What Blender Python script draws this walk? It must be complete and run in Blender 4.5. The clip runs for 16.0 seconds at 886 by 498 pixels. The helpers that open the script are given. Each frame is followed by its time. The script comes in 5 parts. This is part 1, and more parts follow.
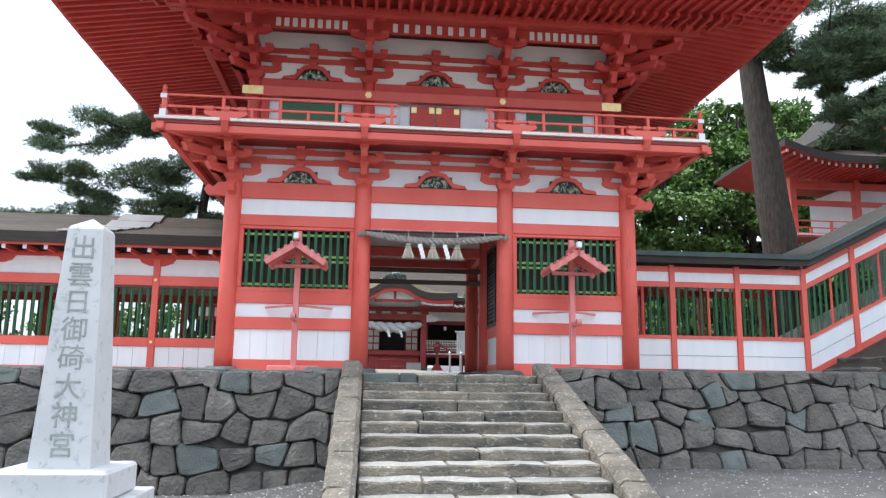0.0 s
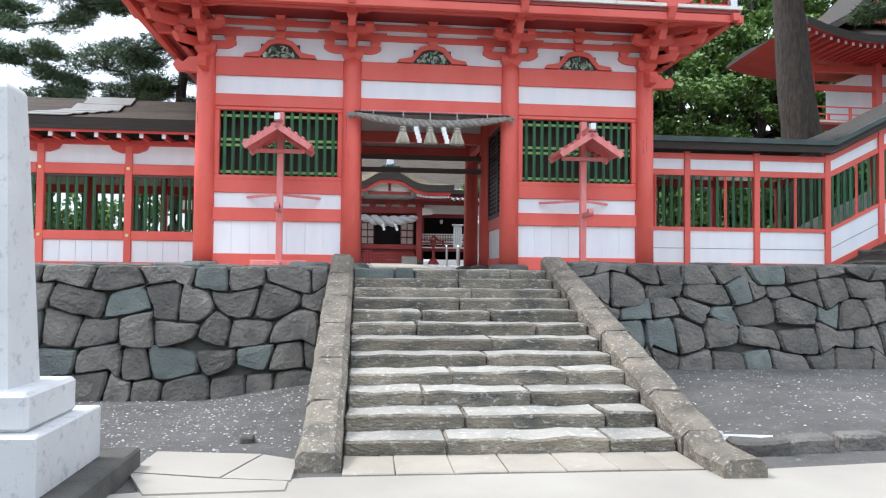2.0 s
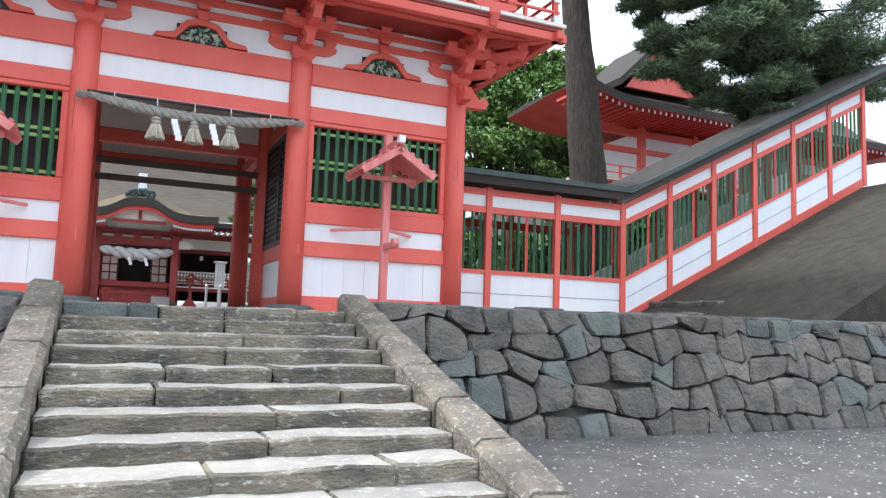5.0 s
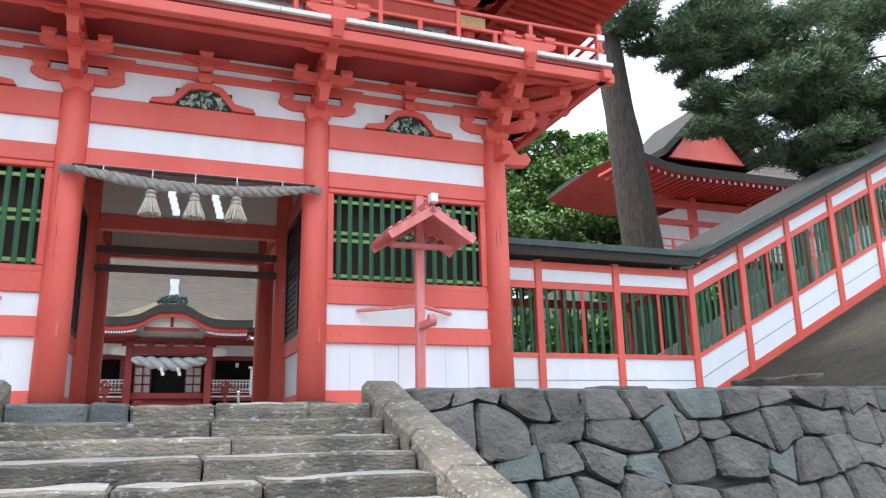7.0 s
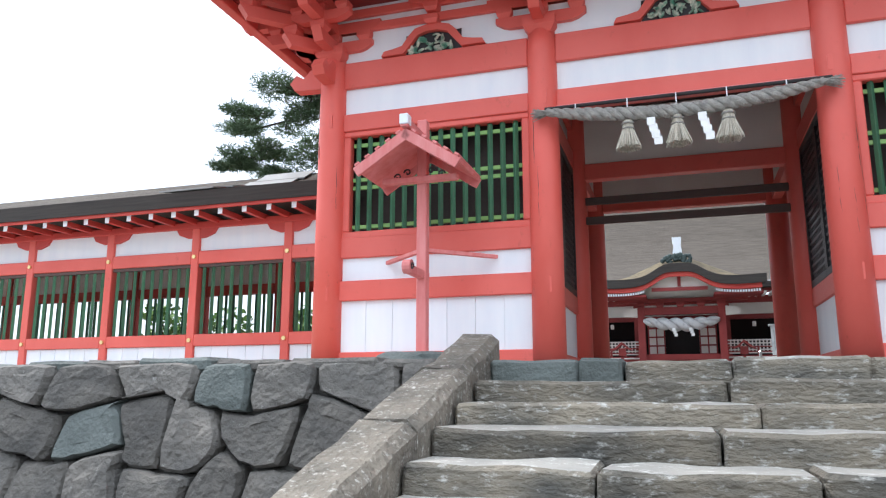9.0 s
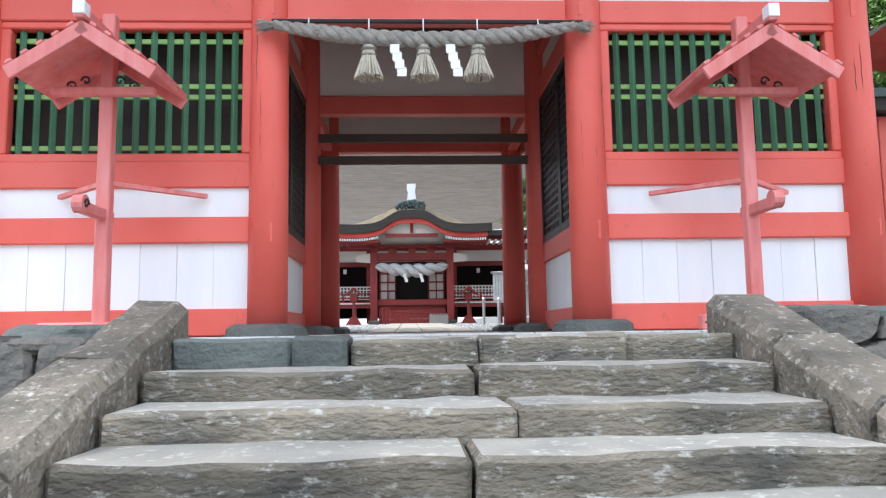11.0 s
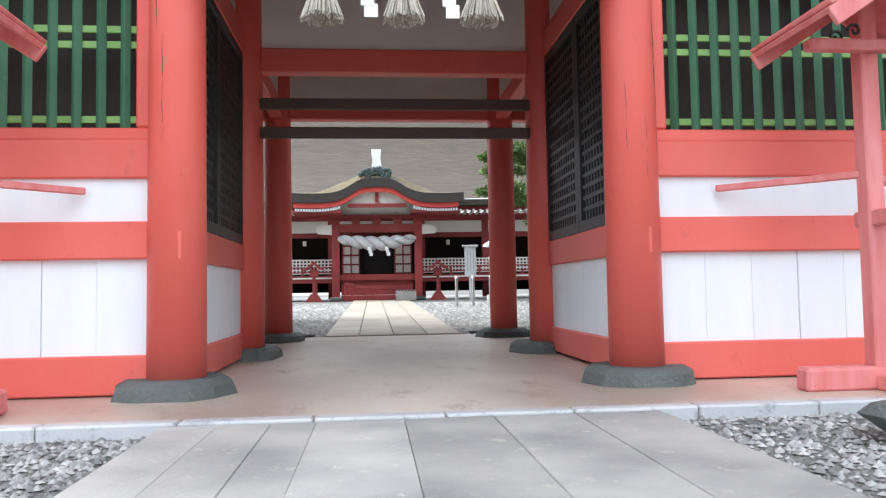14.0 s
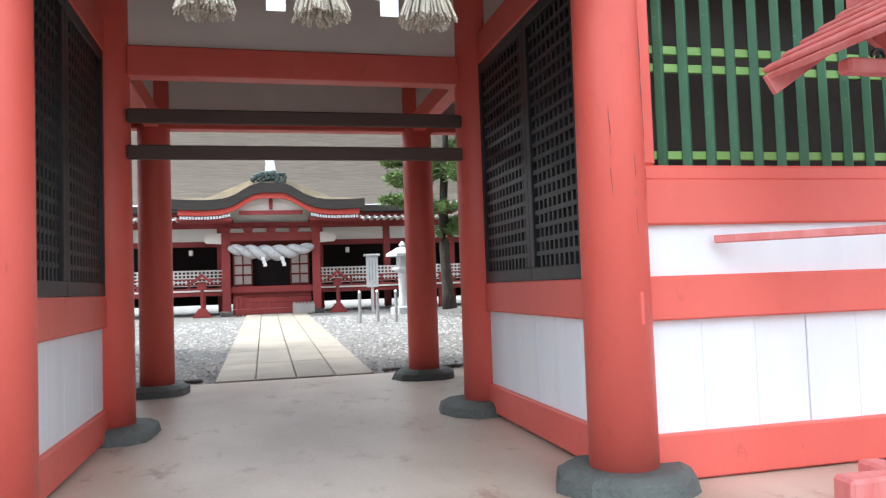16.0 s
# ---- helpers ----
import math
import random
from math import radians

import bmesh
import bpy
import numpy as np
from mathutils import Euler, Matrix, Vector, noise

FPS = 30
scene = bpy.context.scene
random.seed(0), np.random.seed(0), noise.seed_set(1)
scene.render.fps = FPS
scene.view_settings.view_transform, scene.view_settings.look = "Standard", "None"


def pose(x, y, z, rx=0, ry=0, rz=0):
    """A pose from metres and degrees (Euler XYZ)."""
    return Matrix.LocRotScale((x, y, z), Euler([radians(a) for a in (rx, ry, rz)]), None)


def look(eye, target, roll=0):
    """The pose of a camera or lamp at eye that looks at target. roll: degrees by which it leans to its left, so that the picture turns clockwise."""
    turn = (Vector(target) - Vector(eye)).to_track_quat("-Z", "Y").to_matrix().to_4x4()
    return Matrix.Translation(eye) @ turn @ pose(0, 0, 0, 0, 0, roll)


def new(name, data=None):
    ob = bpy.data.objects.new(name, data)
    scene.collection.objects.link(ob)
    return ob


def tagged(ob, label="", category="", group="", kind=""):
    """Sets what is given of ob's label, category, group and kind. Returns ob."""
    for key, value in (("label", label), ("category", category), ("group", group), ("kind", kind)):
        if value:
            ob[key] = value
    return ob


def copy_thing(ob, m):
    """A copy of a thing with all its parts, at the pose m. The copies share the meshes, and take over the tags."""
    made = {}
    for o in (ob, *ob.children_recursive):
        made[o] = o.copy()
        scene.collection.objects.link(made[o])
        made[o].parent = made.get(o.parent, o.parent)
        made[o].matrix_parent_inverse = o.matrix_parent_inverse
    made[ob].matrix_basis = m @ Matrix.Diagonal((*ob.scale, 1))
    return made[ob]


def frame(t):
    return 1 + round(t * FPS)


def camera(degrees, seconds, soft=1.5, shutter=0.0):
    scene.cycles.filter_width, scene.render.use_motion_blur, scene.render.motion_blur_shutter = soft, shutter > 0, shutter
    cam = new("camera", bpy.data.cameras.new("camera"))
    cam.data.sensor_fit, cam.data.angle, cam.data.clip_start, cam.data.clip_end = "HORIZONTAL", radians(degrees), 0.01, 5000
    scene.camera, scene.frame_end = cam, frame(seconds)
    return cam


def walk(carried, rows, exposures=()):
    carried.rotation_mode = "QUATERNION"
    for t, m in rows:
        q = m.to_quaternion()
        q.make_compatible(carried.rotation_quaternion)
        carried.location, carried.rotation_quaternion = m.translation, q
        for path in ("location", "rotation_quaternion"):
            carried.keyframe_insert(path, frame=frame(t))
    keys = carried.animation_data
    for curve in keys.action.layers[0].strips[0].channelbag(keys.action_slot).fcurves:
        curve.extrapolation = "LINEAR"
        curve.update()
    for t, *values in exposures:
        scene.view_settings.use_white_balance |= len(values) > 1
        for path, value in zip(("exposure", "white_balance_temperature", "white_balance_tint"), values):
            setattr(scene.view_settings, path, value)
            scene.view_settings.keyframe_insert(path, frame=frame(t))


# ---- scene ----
cam = camera(61.5, 16.0, soft=1.2, shutter=0.2)
PATH = [
    (0, (-0.111, -0.359, 1.425), (0.078, 1.603, 1.767), 0.8),
    (0.5, (-0.043, -0.115, 1.475), (0.141, 1.866, 1.678), 0.9),
    (1, (-0.061, 0.236, 1.512), (0.11, 2.226, 1.621), 0.9),
    (1.5, (-0.086, 0.73, 1.485), (0.104, 2.72, 1.554), 0.7),
    (2, (-0.042, 1.187, 1.455), (0.167, 3.175, 1.516), 0.6),
    (2.5, (-0.102, 1.681, 1.427), (0.151, 3.664, 1.494), 0.7),
    (3, (-0.07, 2.169, 1.391), (0.22, 4.146, 1.471), 1.2),
    (3.5, (0.05, 2.678, 1.385), (0.395, 4.646, 1.476), 1.7),
    (4, (0.096, 3.291, 1.385), (0.552, 5.236, 1.493), 2.2),
    (4.5, (0.197, 3.945, 1.365), (0.891, 5.815, 1.504), 2.1),
    (4.7, (0.217, 4.137, 1.369), (1.019, 5.962, 1.532), 2.1),
    (7, (1.085, 6.308, 1.245), (1.767, 8.131, 1.708), -1.1),
    (7.5, (1.164, 6.786, 1.219), (1.449, 8.716, 1.656), -0.6),
    (8, (1.189, 7.175, 1.205), (1.152, 9.133, 1.61), -0.5),
    (8.5, (1.314, 7.681, 1.216), (0.897, 9.597, 1.609), -0.6),
    (9, (1.227, 8.118, 1.25), (0.632, 9.989, 1.63), -0.0),
    (9.5, (1.137, 8.404, 1.376), (0.751, 10.341, 1.689), -0.4),
    (10, (1.181, 8.758, 1.426), (1.048, 10.736, 1.688), -1.0),
    (10.2, (1.153, 8.889, 1.428), (1.105, 10.873, 1.677), -1.1),
    (12.3, (1.18, 10.559, 1.905), (1.316, 12.545, 2.104), -0.8),
    (12.5, (1.175, 10.71, 1.965), (1.311, 12.696, 2.159), -0.9),
    (13, (1.073, 11.1, 2.058), (1.218, 13.087, 2.226), -1.3),
    (13.5, (1.101, 11.465, 2.138), (1.266, 13.453, 2.272), -1.3),
    (14, (1.096, 11.851, 2.236), (1.284, 13.839, 2.348), -1.0),
    (14.5, (1.031, 12.208, 2.383), (1.268, 14.192, 2.485), -0.6),
    (15, (1.078, 12.58, 2.506), (1.37, 14.556, 2.605), -0.5),
    (15.5, (0.997, 12.926, 2.587), (1.341, 14.893, 2.694), -0.8),
    (16, (1.019, 13.296, 2.781), (1.485, 15.239, 2.878), -2.0),
]
walk(cam, [(t, look(eye, target, roll)) for t, eye, target, roll in PATH], [(0, 1.1, 6100, 9), (4.5, 1.2, 6100, 9), (7, 1.38, 6100, 9), (9, 1.25, 6050, 9), (10.2, 1.35, 6050, 9), (12.5, 1.48, 6150, 8), (14, 1.55, 6200, 8), (16, 1.72, 6250, 8)])

# ---- world, sun, exposure ----
SUN_EL, SUN_AZ = 52, 285  # degrees; azimuth counted from +y towards +x
world = bpy.data.worlds.new("sky")
scene.world = world
world.use_nodes = True
wn, wl = world.node_tree.nodes, world.node_tree.links
wn.clear()
w_out = wn.new("ShaderNodeOutputWorld")
w_bg = wn.new("ShaderNodeBackground")
w_sky = wn.new("ShaderNodeTexSky")
w_sky.sky_type = "NISHITA"
w_sky.sun_disc = False
w_sky.sun_elevation, w_sky.sun_rotation = radians(SUN_EL), radians(SUN_AZ)
w_noise = wn.new("ShaderNodeTexNoise")
w_noise.inputs["Scale"].default_value = 2.2
w_noise.inputs["Detail"].default_value = 6
w_ramp = wn.new("ShaderNodeValToRGB")
w_ramp.color_ramp.elements[0].position, w_ramp.color_ramp.elements[0].color = 0.32, (6.4, 6.9, 7.5, 1)
w_ramp.color_ramp.elements[1].position, w_ramp.color_ramp.elements[1].color = 0.68, (10.0, 10.4, 10.8, 1)
w_mix = wn.new("ShaderNodeMix")
w_mix.data_type = "RGBA"
w_mix.inputs[0].default_value = 0.82
wl.new(w_noise.outputs["Fac"], w_ramp.inputs[0])
wl.new(w_sky.outputs[0], w_mix.inputs[6])
w_geo = wn.new("ShaderNodeTexCoord")
w_sep = wn.new("ShaderNodeSeparateXYZ")
w_up = wn.new("ShaderNodeMapRange")  # an overcast sky is brightest overhead
w_up.inputs[1].default_value, w_up.inputs[2].default_value = 0.0, 1.0
w_up.inputs[3].default_value, w_up.inputs[4].default_value = 0.6, 1.65
w_mul = wn.new("ShaderNodeMix")
w_mul.data_type, w_mul.blend_type = "RGBA", "MULTIPLY"
w_mul.inputs[0].default_value = 1.0
wl.new(w_geo.outputs["Generated"], w_sep.inputs[0])
wl.new(w_sep.outputs[2], w_up.inputs[0])
wl.new(w_ramp.outputs[0], w_mul.inputs[6])
wl.new(w_up.outputs[0], w_mul.inputs[7])
wl.new(w_mul.outputs[2], w_mix.inputs[7])
wl.new(w_mix.outputs[2], w_bg.inputs[0])
wl.new(w_bg.outputs[0], w_out.inputs[0])
w_bg.inputs[1].default_value = 0.1
sun = new("sun", bpy.data.lights.new("sun", "SUN"))
sun.data.energy, sun.data.angle, sun.data.color = 1.6, radians(10), (1.0, 0.95, 0.88)
az, el = radians(SUN_AZ), radians(SUN_EL)
sun.matrix_world = look((0, 0, 30), (-30 * math.sin(az) * math.cos(el), -30 * math.cos(az) * math.cos(el), 30 - 30 * math.sin(el)))


# ---- materials ----
def mat(name, c1, c2, scale=3.0, rough=0.6, bump=0.15, bscale=40.0, metal=0.0, vary=0.12, c3=None, c3at=0.62, stretch=(1, 1, 1), spread=0.25, island=False):
    m = bpy.data.materials.new(name)
    m.use_nodes = True
    n, l = m.node_tree.nodes, m.node_tree.links
    bsdf = n["Principled BSDF"]
    geo = n.new("ShaderNodeNewGeometry")
    mp = n.new("ShaderNodeMapping")
    mp.inputs["Scale"].default_value = stretch
    l.new(geo.outputs["Position"], mp.inputs[0])
    big = n.new("ShaderNodeTexNoise")
    big.inputs["Scale"].default_value, big.inputs["Detail"].default_value = scale, 5
    l.new(mp.outputs[0], big.inputs["Vector"])
    ramp = n.new("ShaderNodeValToRGB")
    e = ramp.color_ramp.elements
    e[0].position, e[0].color = 0.5 - spread, (*c1, 1)
    e[1].position, e[1].color = 0.5 + spread, (*c2, 1)
    l.new(big.outputs["Fac"], ramp.inputs[0])
    col = ramp.outputs[0]
    if c3:
        spot = n.new("ShaderNodeTexNoise")
        spot.inputs["Scale"].default_value, spot.inputs["Detail"].default_value = scale * 6, 8
        spot.inputs["Roughness"].default_value = 0.7
        l.new(mp.outputs[0], spot.inputs["Vector"])
        r2 = n.new("ShaderNodeValToRGB")
        r2.color_ramp.elements[0].position, r2.color_ramp.elements[0].color = c3at - 0.05, (0, 0, 0, 1)
        r2.color_ramp.elements[1].position, r2.color_ramp.elements[1].color = c3at + 0.07, (1, 1, 1, 1)
        l.new(spot.outputs["Fac"], r2.inputs[0])
        mx = n.new("ShaderNodeMix")
        mx.data_type = "RGBA"
        mx.inputs[7].default_value = (*c3, 1)
        l.new(r2.outputs[0], mx.inputs[0])
        l.new(col, mx.inputs[6])
        col = mx.outputs[2]
    if vary:
        if island:
            rnd = geo.outputs["Random Per Island"]
        else:
            rnd = n.new("ShaderNodeObjectInfo").outputs["Random"]
        rng = n.new("ShaderNodeMapRange")
        rng.inputs[3].default_value, rng.inputs[4].default_value = 1 - vary, 1 + vary
        l.new(rnd, rng.inputs[0])
        hsv = n.new("ShaderNodeHueSaturation")
        l.new(rng.outputs[0], hsv.inputs["Value"])
        l.new(col, hsv.inputs["Color"])
        col = hsv.outputs[0]
    l.new(col, bsdf.inputs["Base Color"])
    fine = n.new("ShaderNodeTexNoise")
    fine.inputs["Scale"].default_value, fine.inputs["Detail"].default_value = bscale, 6
    l.new(mp.outputs[0], fine.inputs["Vector"])
    rr = n.new("ShaderNodeMapRange")
    rr.inputs[3].default_value, rr.inputs[4].default_value = max(0.02, rough - 0.1), min(1, rough + 0.1)
    l.new(fine.outputs["Fac"], rr.inputs[0])
    l.new(rr.outputs[0], bsdf.inputs["Roughness"])
    bsdf.inputs["Metallic"].default_value = metal
    if bump:
        bp = n.new("ShaderNodeBump")
        bp.inputs["Strength"].default_value, bp.inputs["Distance"].default_value = min(1.0, bump), 0.02 + 0.03 * (bump > 0.55)
        l.new(fine.outputs["Fac"], bp.inputs["Height"])
        l.new(bp.outputs[0], bsdf.inputs["Normal"])
    return m


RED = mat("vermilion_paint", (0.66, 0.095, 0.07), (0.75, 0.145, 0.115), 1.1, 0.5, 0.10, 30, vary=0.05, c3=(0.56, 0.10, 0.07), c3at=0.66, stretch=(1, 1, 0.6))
# dark red of the hall, with its deep-eave shade put into the colour
RED_DIM = mat("dimmed_dark_red_paint", (0.20, 0.022, 0.022), (0.30, 0.04, 0.036), 1.3, 0.6, 0.12, 30, vary=0.08)
# deeper red, mostly on rear, upper-storey and under-eave parts
RED_DEEP = mat("deep_vermilion", (0.50, 0.05, 0.042), (0.60, 0.08, 0.06), 1.3, 0.5, 0.10, 30, vary=0.05)
PINK = mat("faded_pink_paint", (0.62, 0.16, 0.15), (0.72, 0.27, 0.26), 5, 0.7, 0.3, 30, vary=0.06, c3=(0.5, 0.32, 0.27), c3at=0.68, stretch=(2, 2, 0.4))
WHITE = mat("white_limewash", (0.76, 0.80, 0.86), (0.84, 0.86, 0.89), 1.5, 0.7, 0.12, 25, vary=0.03, c3=(0.66, 0.66, 0.66), c3at=0.74, stretch=(3, 3, 0.4))
CREAM = mat("shaded_plaster", (0.74, 0.72, 0.68), (0.82, 0.80, 0.76), 1.5, 0.8, 0.1, 25, vary=0.02)
GREEN = mat("green_paint", (0.028, 0.11, 0.055), (0.05, 0.165, 0.08), 3, 0.5, 0.12, 30, vary=0.14, c3=(0.10, 0.26, 0.13), c3at=0.66)
GREEN_PALE = mat("yellow_green_paint", (0.16, 0.33, 0.08), (0.25, 0.42, 0.13), 3, 0.55, 0.1, 30, vary=0.05)
BLACK = mat("black_lacquer_wood", (0.012, 0.012, 0.014), (0.025, 0.024, 0.026), 4, 0.45, 0.1, 30, vary=0.1)
# very dark tone for room shade behind the bars, and panel joints
DARK = mat("dark_room_and_joint_tone", (0.03, 0.022, 0.02), (0.055, 0.04, 0.035), 2, 0.8, 0.1, 20, vary=0.05)
BROWN = mat("dark_brown_beam", (0.06, 0.035, 0.03), (0.10, 0.06, 0.05), 3, 0.6, 0.1, 30, vary=0.05, stretch=(0.3, 1, 1))
GOLD = mat("gilt_brass", (0.75, 0.55, 0.22), (0.85, 0.70, 0.38), 8, 0.35, 0.05, 40, metal=0.9, vary=0)
STONE = mat("rubble_stone", (0.075, 0.072, 0.068), (0.165, 0.15, 0.132), 2.6, 0.85, 1.0, 16, vary=0.3, c3=(0.27, 0.265, 0.245), c3at=0.66)
STONE_GREEN = mat("greenish_stone", (0.080, 0.093, 0.088), (0.138, 0.155, 0.147), 2.6, 0.8, 0.6, 26, vary=0.2, c3=(0.28, 0.32, 0.30), c3at=0.68)
# riser stone, darker: weathering plus riser shade put into the colour
STEP = mat("weathered_shaded_riser_stone", (0.075, 0.072, 0.064), (0.25, 0.215, 0.165), 2.4, 0.9, 0.9, 24, vary=0.25, c3=(0.42, 0.41, 0.38), c3at=0.60, spread=0.17, stretch=(0.7, 1, 1.6))
# tread stone, paler: wear plus light from above put into the colour
TREAD = mat("worn_toplit_tread_stone", (0.22, 0.215, 0.20), (0.38, 0.36, 0.32), 2.0, 0.85, 0.5, 28, vary=0.12, c3=(0.56, 0.55, 0.52), c3at=0.6)
LICHEN = mat("lichened_kerb_stone", (0.085, 0.078, 0.066), (0.25, 0.215, 0.17), 3, 0.9, 1.0, 20, vary=0.15, c3=(0.44, 0.42, 0.38), c3at=0.60)
GRANITE = mat("pale_granite", (0.46, 0.47, 0.48), (0.58, 0.58, 0.59), 1.5, 0.6, 0.15, 60, vary=0.04, c3=(0.34, 0.35, 0.37), c3at=0.6)
GRANITE_DARK = mat("moss_dark_plinth_stone", (0.05, 0.05, 0.045), (0.10, 0.095, 0.085), 3, 0.85, 0.5, 30, vary=0.05)
PAVING = mat("pale_paving_stone", (0.27, 0.24, 0.20), (0.36, 0.325, 0.275), 1.4, 0.75, 0.25, 35, vary=0.1, c3=(0.40, 0.40, 0.38), c3at=0.64)
COURT_STONE = mat("tan_courtyard_slab", (0.28, 0.245, 0.20), (0.38, 0.34, 0.28), 1.4, 0.8, 0.25, 35, vary=0.1)
PAVING_GREY = mat("bluish_paving_slab", (0.29, 0.29, 0.28), (0.50, 0.49, 0.46), 1.3, 0.7, 0.3, 35, spread=0.16, vary=0.13, c3=(0.60, 0.57, 0.5), c3at=0.64)
CONCRETE = mat("worn_concrete_floor", (0.40, 0.325, 0.26), (0.66, 0.585, 0.49), 0.6, 0.33, 0.12, 30, vary=0, c3=(0.36, 0.26, 0.205), c3at=0.61, spread=0.16, stretch=(1, 0.55, 1))
ROADWAY = mat("smooth_concrete_path", (0.29, 0.265, 0.235), (0.37, 0.345, 0.305), 0.7, 0.8, 0.15, 40, vary=0.03)
SOIL = mat("dark_leafy_soil", (0.022, 0.02, 0.015), (0.06, 0.052, 0.034), 3, 0.95, 1.0, 30, vary=0, c3=(0.09, 0.085, 0.045), c3at=0.62)
GRAVEL = mat("grey_gravel", (0.082, 0.078, 0.076), (0.15, 0.143, 0.138), 1.6, 0.95, 0.9, 45, vary=0, c3=(0.24, 0.235, 0.225), c3at=0.62)
GRAVEL_PALE = mat("pale_gravel", (0.17, 0.17, 0.165), (0.32, 0.31, 0.29), 12, 0.95, 1.0, 60, vary=0, c3=(0.46, 0.45, 0.42), c3at=0.58)
PEBBLE = mat("pebbles", (0.22, 0.22, 0.22), (0.46, 0.45, 0.43), 6, 0.85, 0.2, 60, vary=0.45, island=True)
THATCH = mat("bark_shingle_roof", (0.055, 0.043, 0.034), (0.118, 0.096, 0.077), 2.0, 0.95, 0.8, 10, vary=0, c3=(0.15, 0.13, 0.11), c3at=0.64, stretch=(0.5, 6, 6))
THATCH_MOSS = mat("mossy_brown_shingles", (0.075, 0.062, 0.04), (0.19, 0.14, 0.075), 1.2, 0.95, 0.8, 12, vary=0, stretch=(1, 4, 4))
THATCH_EDGE = mat("cut_roof_edge", (0.035, 0.030, 0.028), (0.06, 0.052, 0.046), 3, 0.95, 0.5, 20, vary=0, stretch=(0.4, 4, 8))
COPPER = mat("dark_green_copper", (0.035, 0.05, 0.05), (0.07, 0.10, 0.095), 2, 0.45, 0.1, 20, metal=0.4, vary=0.1)
SHEET = mat("grey_roof_sheet", (0.24, 0.24, 0.235), (0.32, 0.32, 0.315), 2, 0.7, 0.2, 20, vary=0.08)
ROPE = mat("straw_rope", (0.27, 0.26, 0.24), (0.46, 0.44, 0.40), 14, 0.95, 0.8, 60, vary=0.05)
STRAW = mat("straw_tassel", (0.42, 0.38, 0.30), (0.60, 0.56, 0.48), 20, 0.95, 0.4, 60, vary=0.2, island=True)
PAPER = mat("white_paper", (0.82, 0.82, 0.82), (0.88, 0.88, 0.88), 3, 0.8, 0.03, 20, vary=0)
BARK = mat("pine_bark", (0.018, 0.015, 0.013), (0.075, 0.058, 0.047), 6, 0.95, 1.0, 9, vary=0.05, stretch=(2.2, 2.2, 0.5), c3=(0.15, 0.12, 0.095), c3at=0.68)
NEEDLE = mat("pine_needles", (0.06, 0.105, 0.055), (0.13, 0.185, 0.09), 1.2, 0.7, 0, 20, vary=0.35, island=True)
NEEDLE_BRIGHT = mat("sunlit_pine_needles", (0.07, 0.13, 0.035), (0.17, 0.25, 0.07), 1.2, 0.7, 0, 20, vary=0.35, island=True)
LEAF = mat("broad_leaves", (0.05, 0.11, 0.025), (0.16, 0.26, 0.055), 0.7, 0.6, 0, 20, vary=0.45, island=True)
CARVING = mat("painted_carving", (0.06, 0.20, 0.13), (0.55, 0.55, 0.45), 9, 0.6, 0.3, 30, vary=0.3, spread=0.12, island=True)
STEEL = mat("stainless_post", (0.5, 0.5, 0.5), (0.6, 0.6, 0.6), 3, 0.3, 0.02, 20, metal=0.9, vary=0)
INK = mat("weathered_carved_letters", (0.22, 0.25, 0.24), (0.36, 0.39, 0.38), 6, 0.9, 0.2, 40, vary=0)
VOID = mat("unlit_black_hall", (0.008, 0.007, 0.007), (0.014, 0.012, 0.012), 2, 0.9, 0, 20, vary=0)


# ---- mesh helpers ----
def thing(name, label="", category="", group="", kind=""):
    ob = new(name)
    ob.empty_display_size = 0.2
    return tagged(ob, label, category, group, kind)


def mesh_of(name, bm, material, smooth=False):
    me = bpy.data.meshes.new(name)
    bmesh.ops.recalc_face_normals(bm, faces=bm.faces)
    bm.to_mesh(me)
    bm.free()
    me.materials.append(material)
    if smooth:
        me.polygons.foreach_set("use_smooth", [True] * len(me.polygons))
    return me


def part(name, bm, material, parent=None, label="", smooth=False):
    ob = new(name, mesh_of(name, bm, material, smooth))
    ob.parent = parent
    return tagged(ob, label)


def bx(bm, x0, x1, y0, y1, z0, z1, m=None):
    vs = [bm.verts.new((x, y, z)) for x in (x0, x1) for y in (y0, y1) for z in (z0, z1)]
    for f in ((0, 1, 3, 2), (4, 6, 7, 5), (0, 4, 5, 1), (2, 3, 7, 6), (0, 2, 6, 4), (1, 5, 7, 3)):
        bm.faces.new([vs[i] for i in f])
    if m is not None:
        for v in vs:
            v.co = m @ v.co
    return vs


def soften(bm, w=0.012, seg=1):
    bmesh.ops.bevel(bm, geom=list(bm.edges), offset=w, segments=seg, affect="EDGES", profile=0.6)
    return bm


def box(x0, x1, y0, y1, z0, z1, w=0.012, m=None):
    bm = bmesh.new()
    bx(bm, x0, x1, y0, y1, z0, z1, m)
    return soften(bm, w) if w else bm


def tube(bm, pts, radii, n=10, cap=True):
    pts = [Vector(p) for p in pts]
    rings = []
    for i, p in enumerate(pts):
        d = (pts[min(i + 1, len(pts) - 1)] - pts[max(i - 1, 0)]).normalized()
        q = d.to_track_quat("Z", "Y")
        r = radii[i] if isinstance(radii, (list, tuple)) else radii
        rings.append([bm.verts.new(p + q @ Vector((r * math.cos(2 * math.pi * k / n), r * math.sin(2 * math.pi * k / n), 0))) for k in range(n)])
    for a, b in zip(rings, rings[1:]):
        for k in range(n):
            bm.faces.new((a[k], a[(k + 1) % n], b[(k + 1) % n], b[k]))
    if cap:
        bm.faces.new(rings[0][::-1])
        bm.faces.new(rings[-1])
    return bm


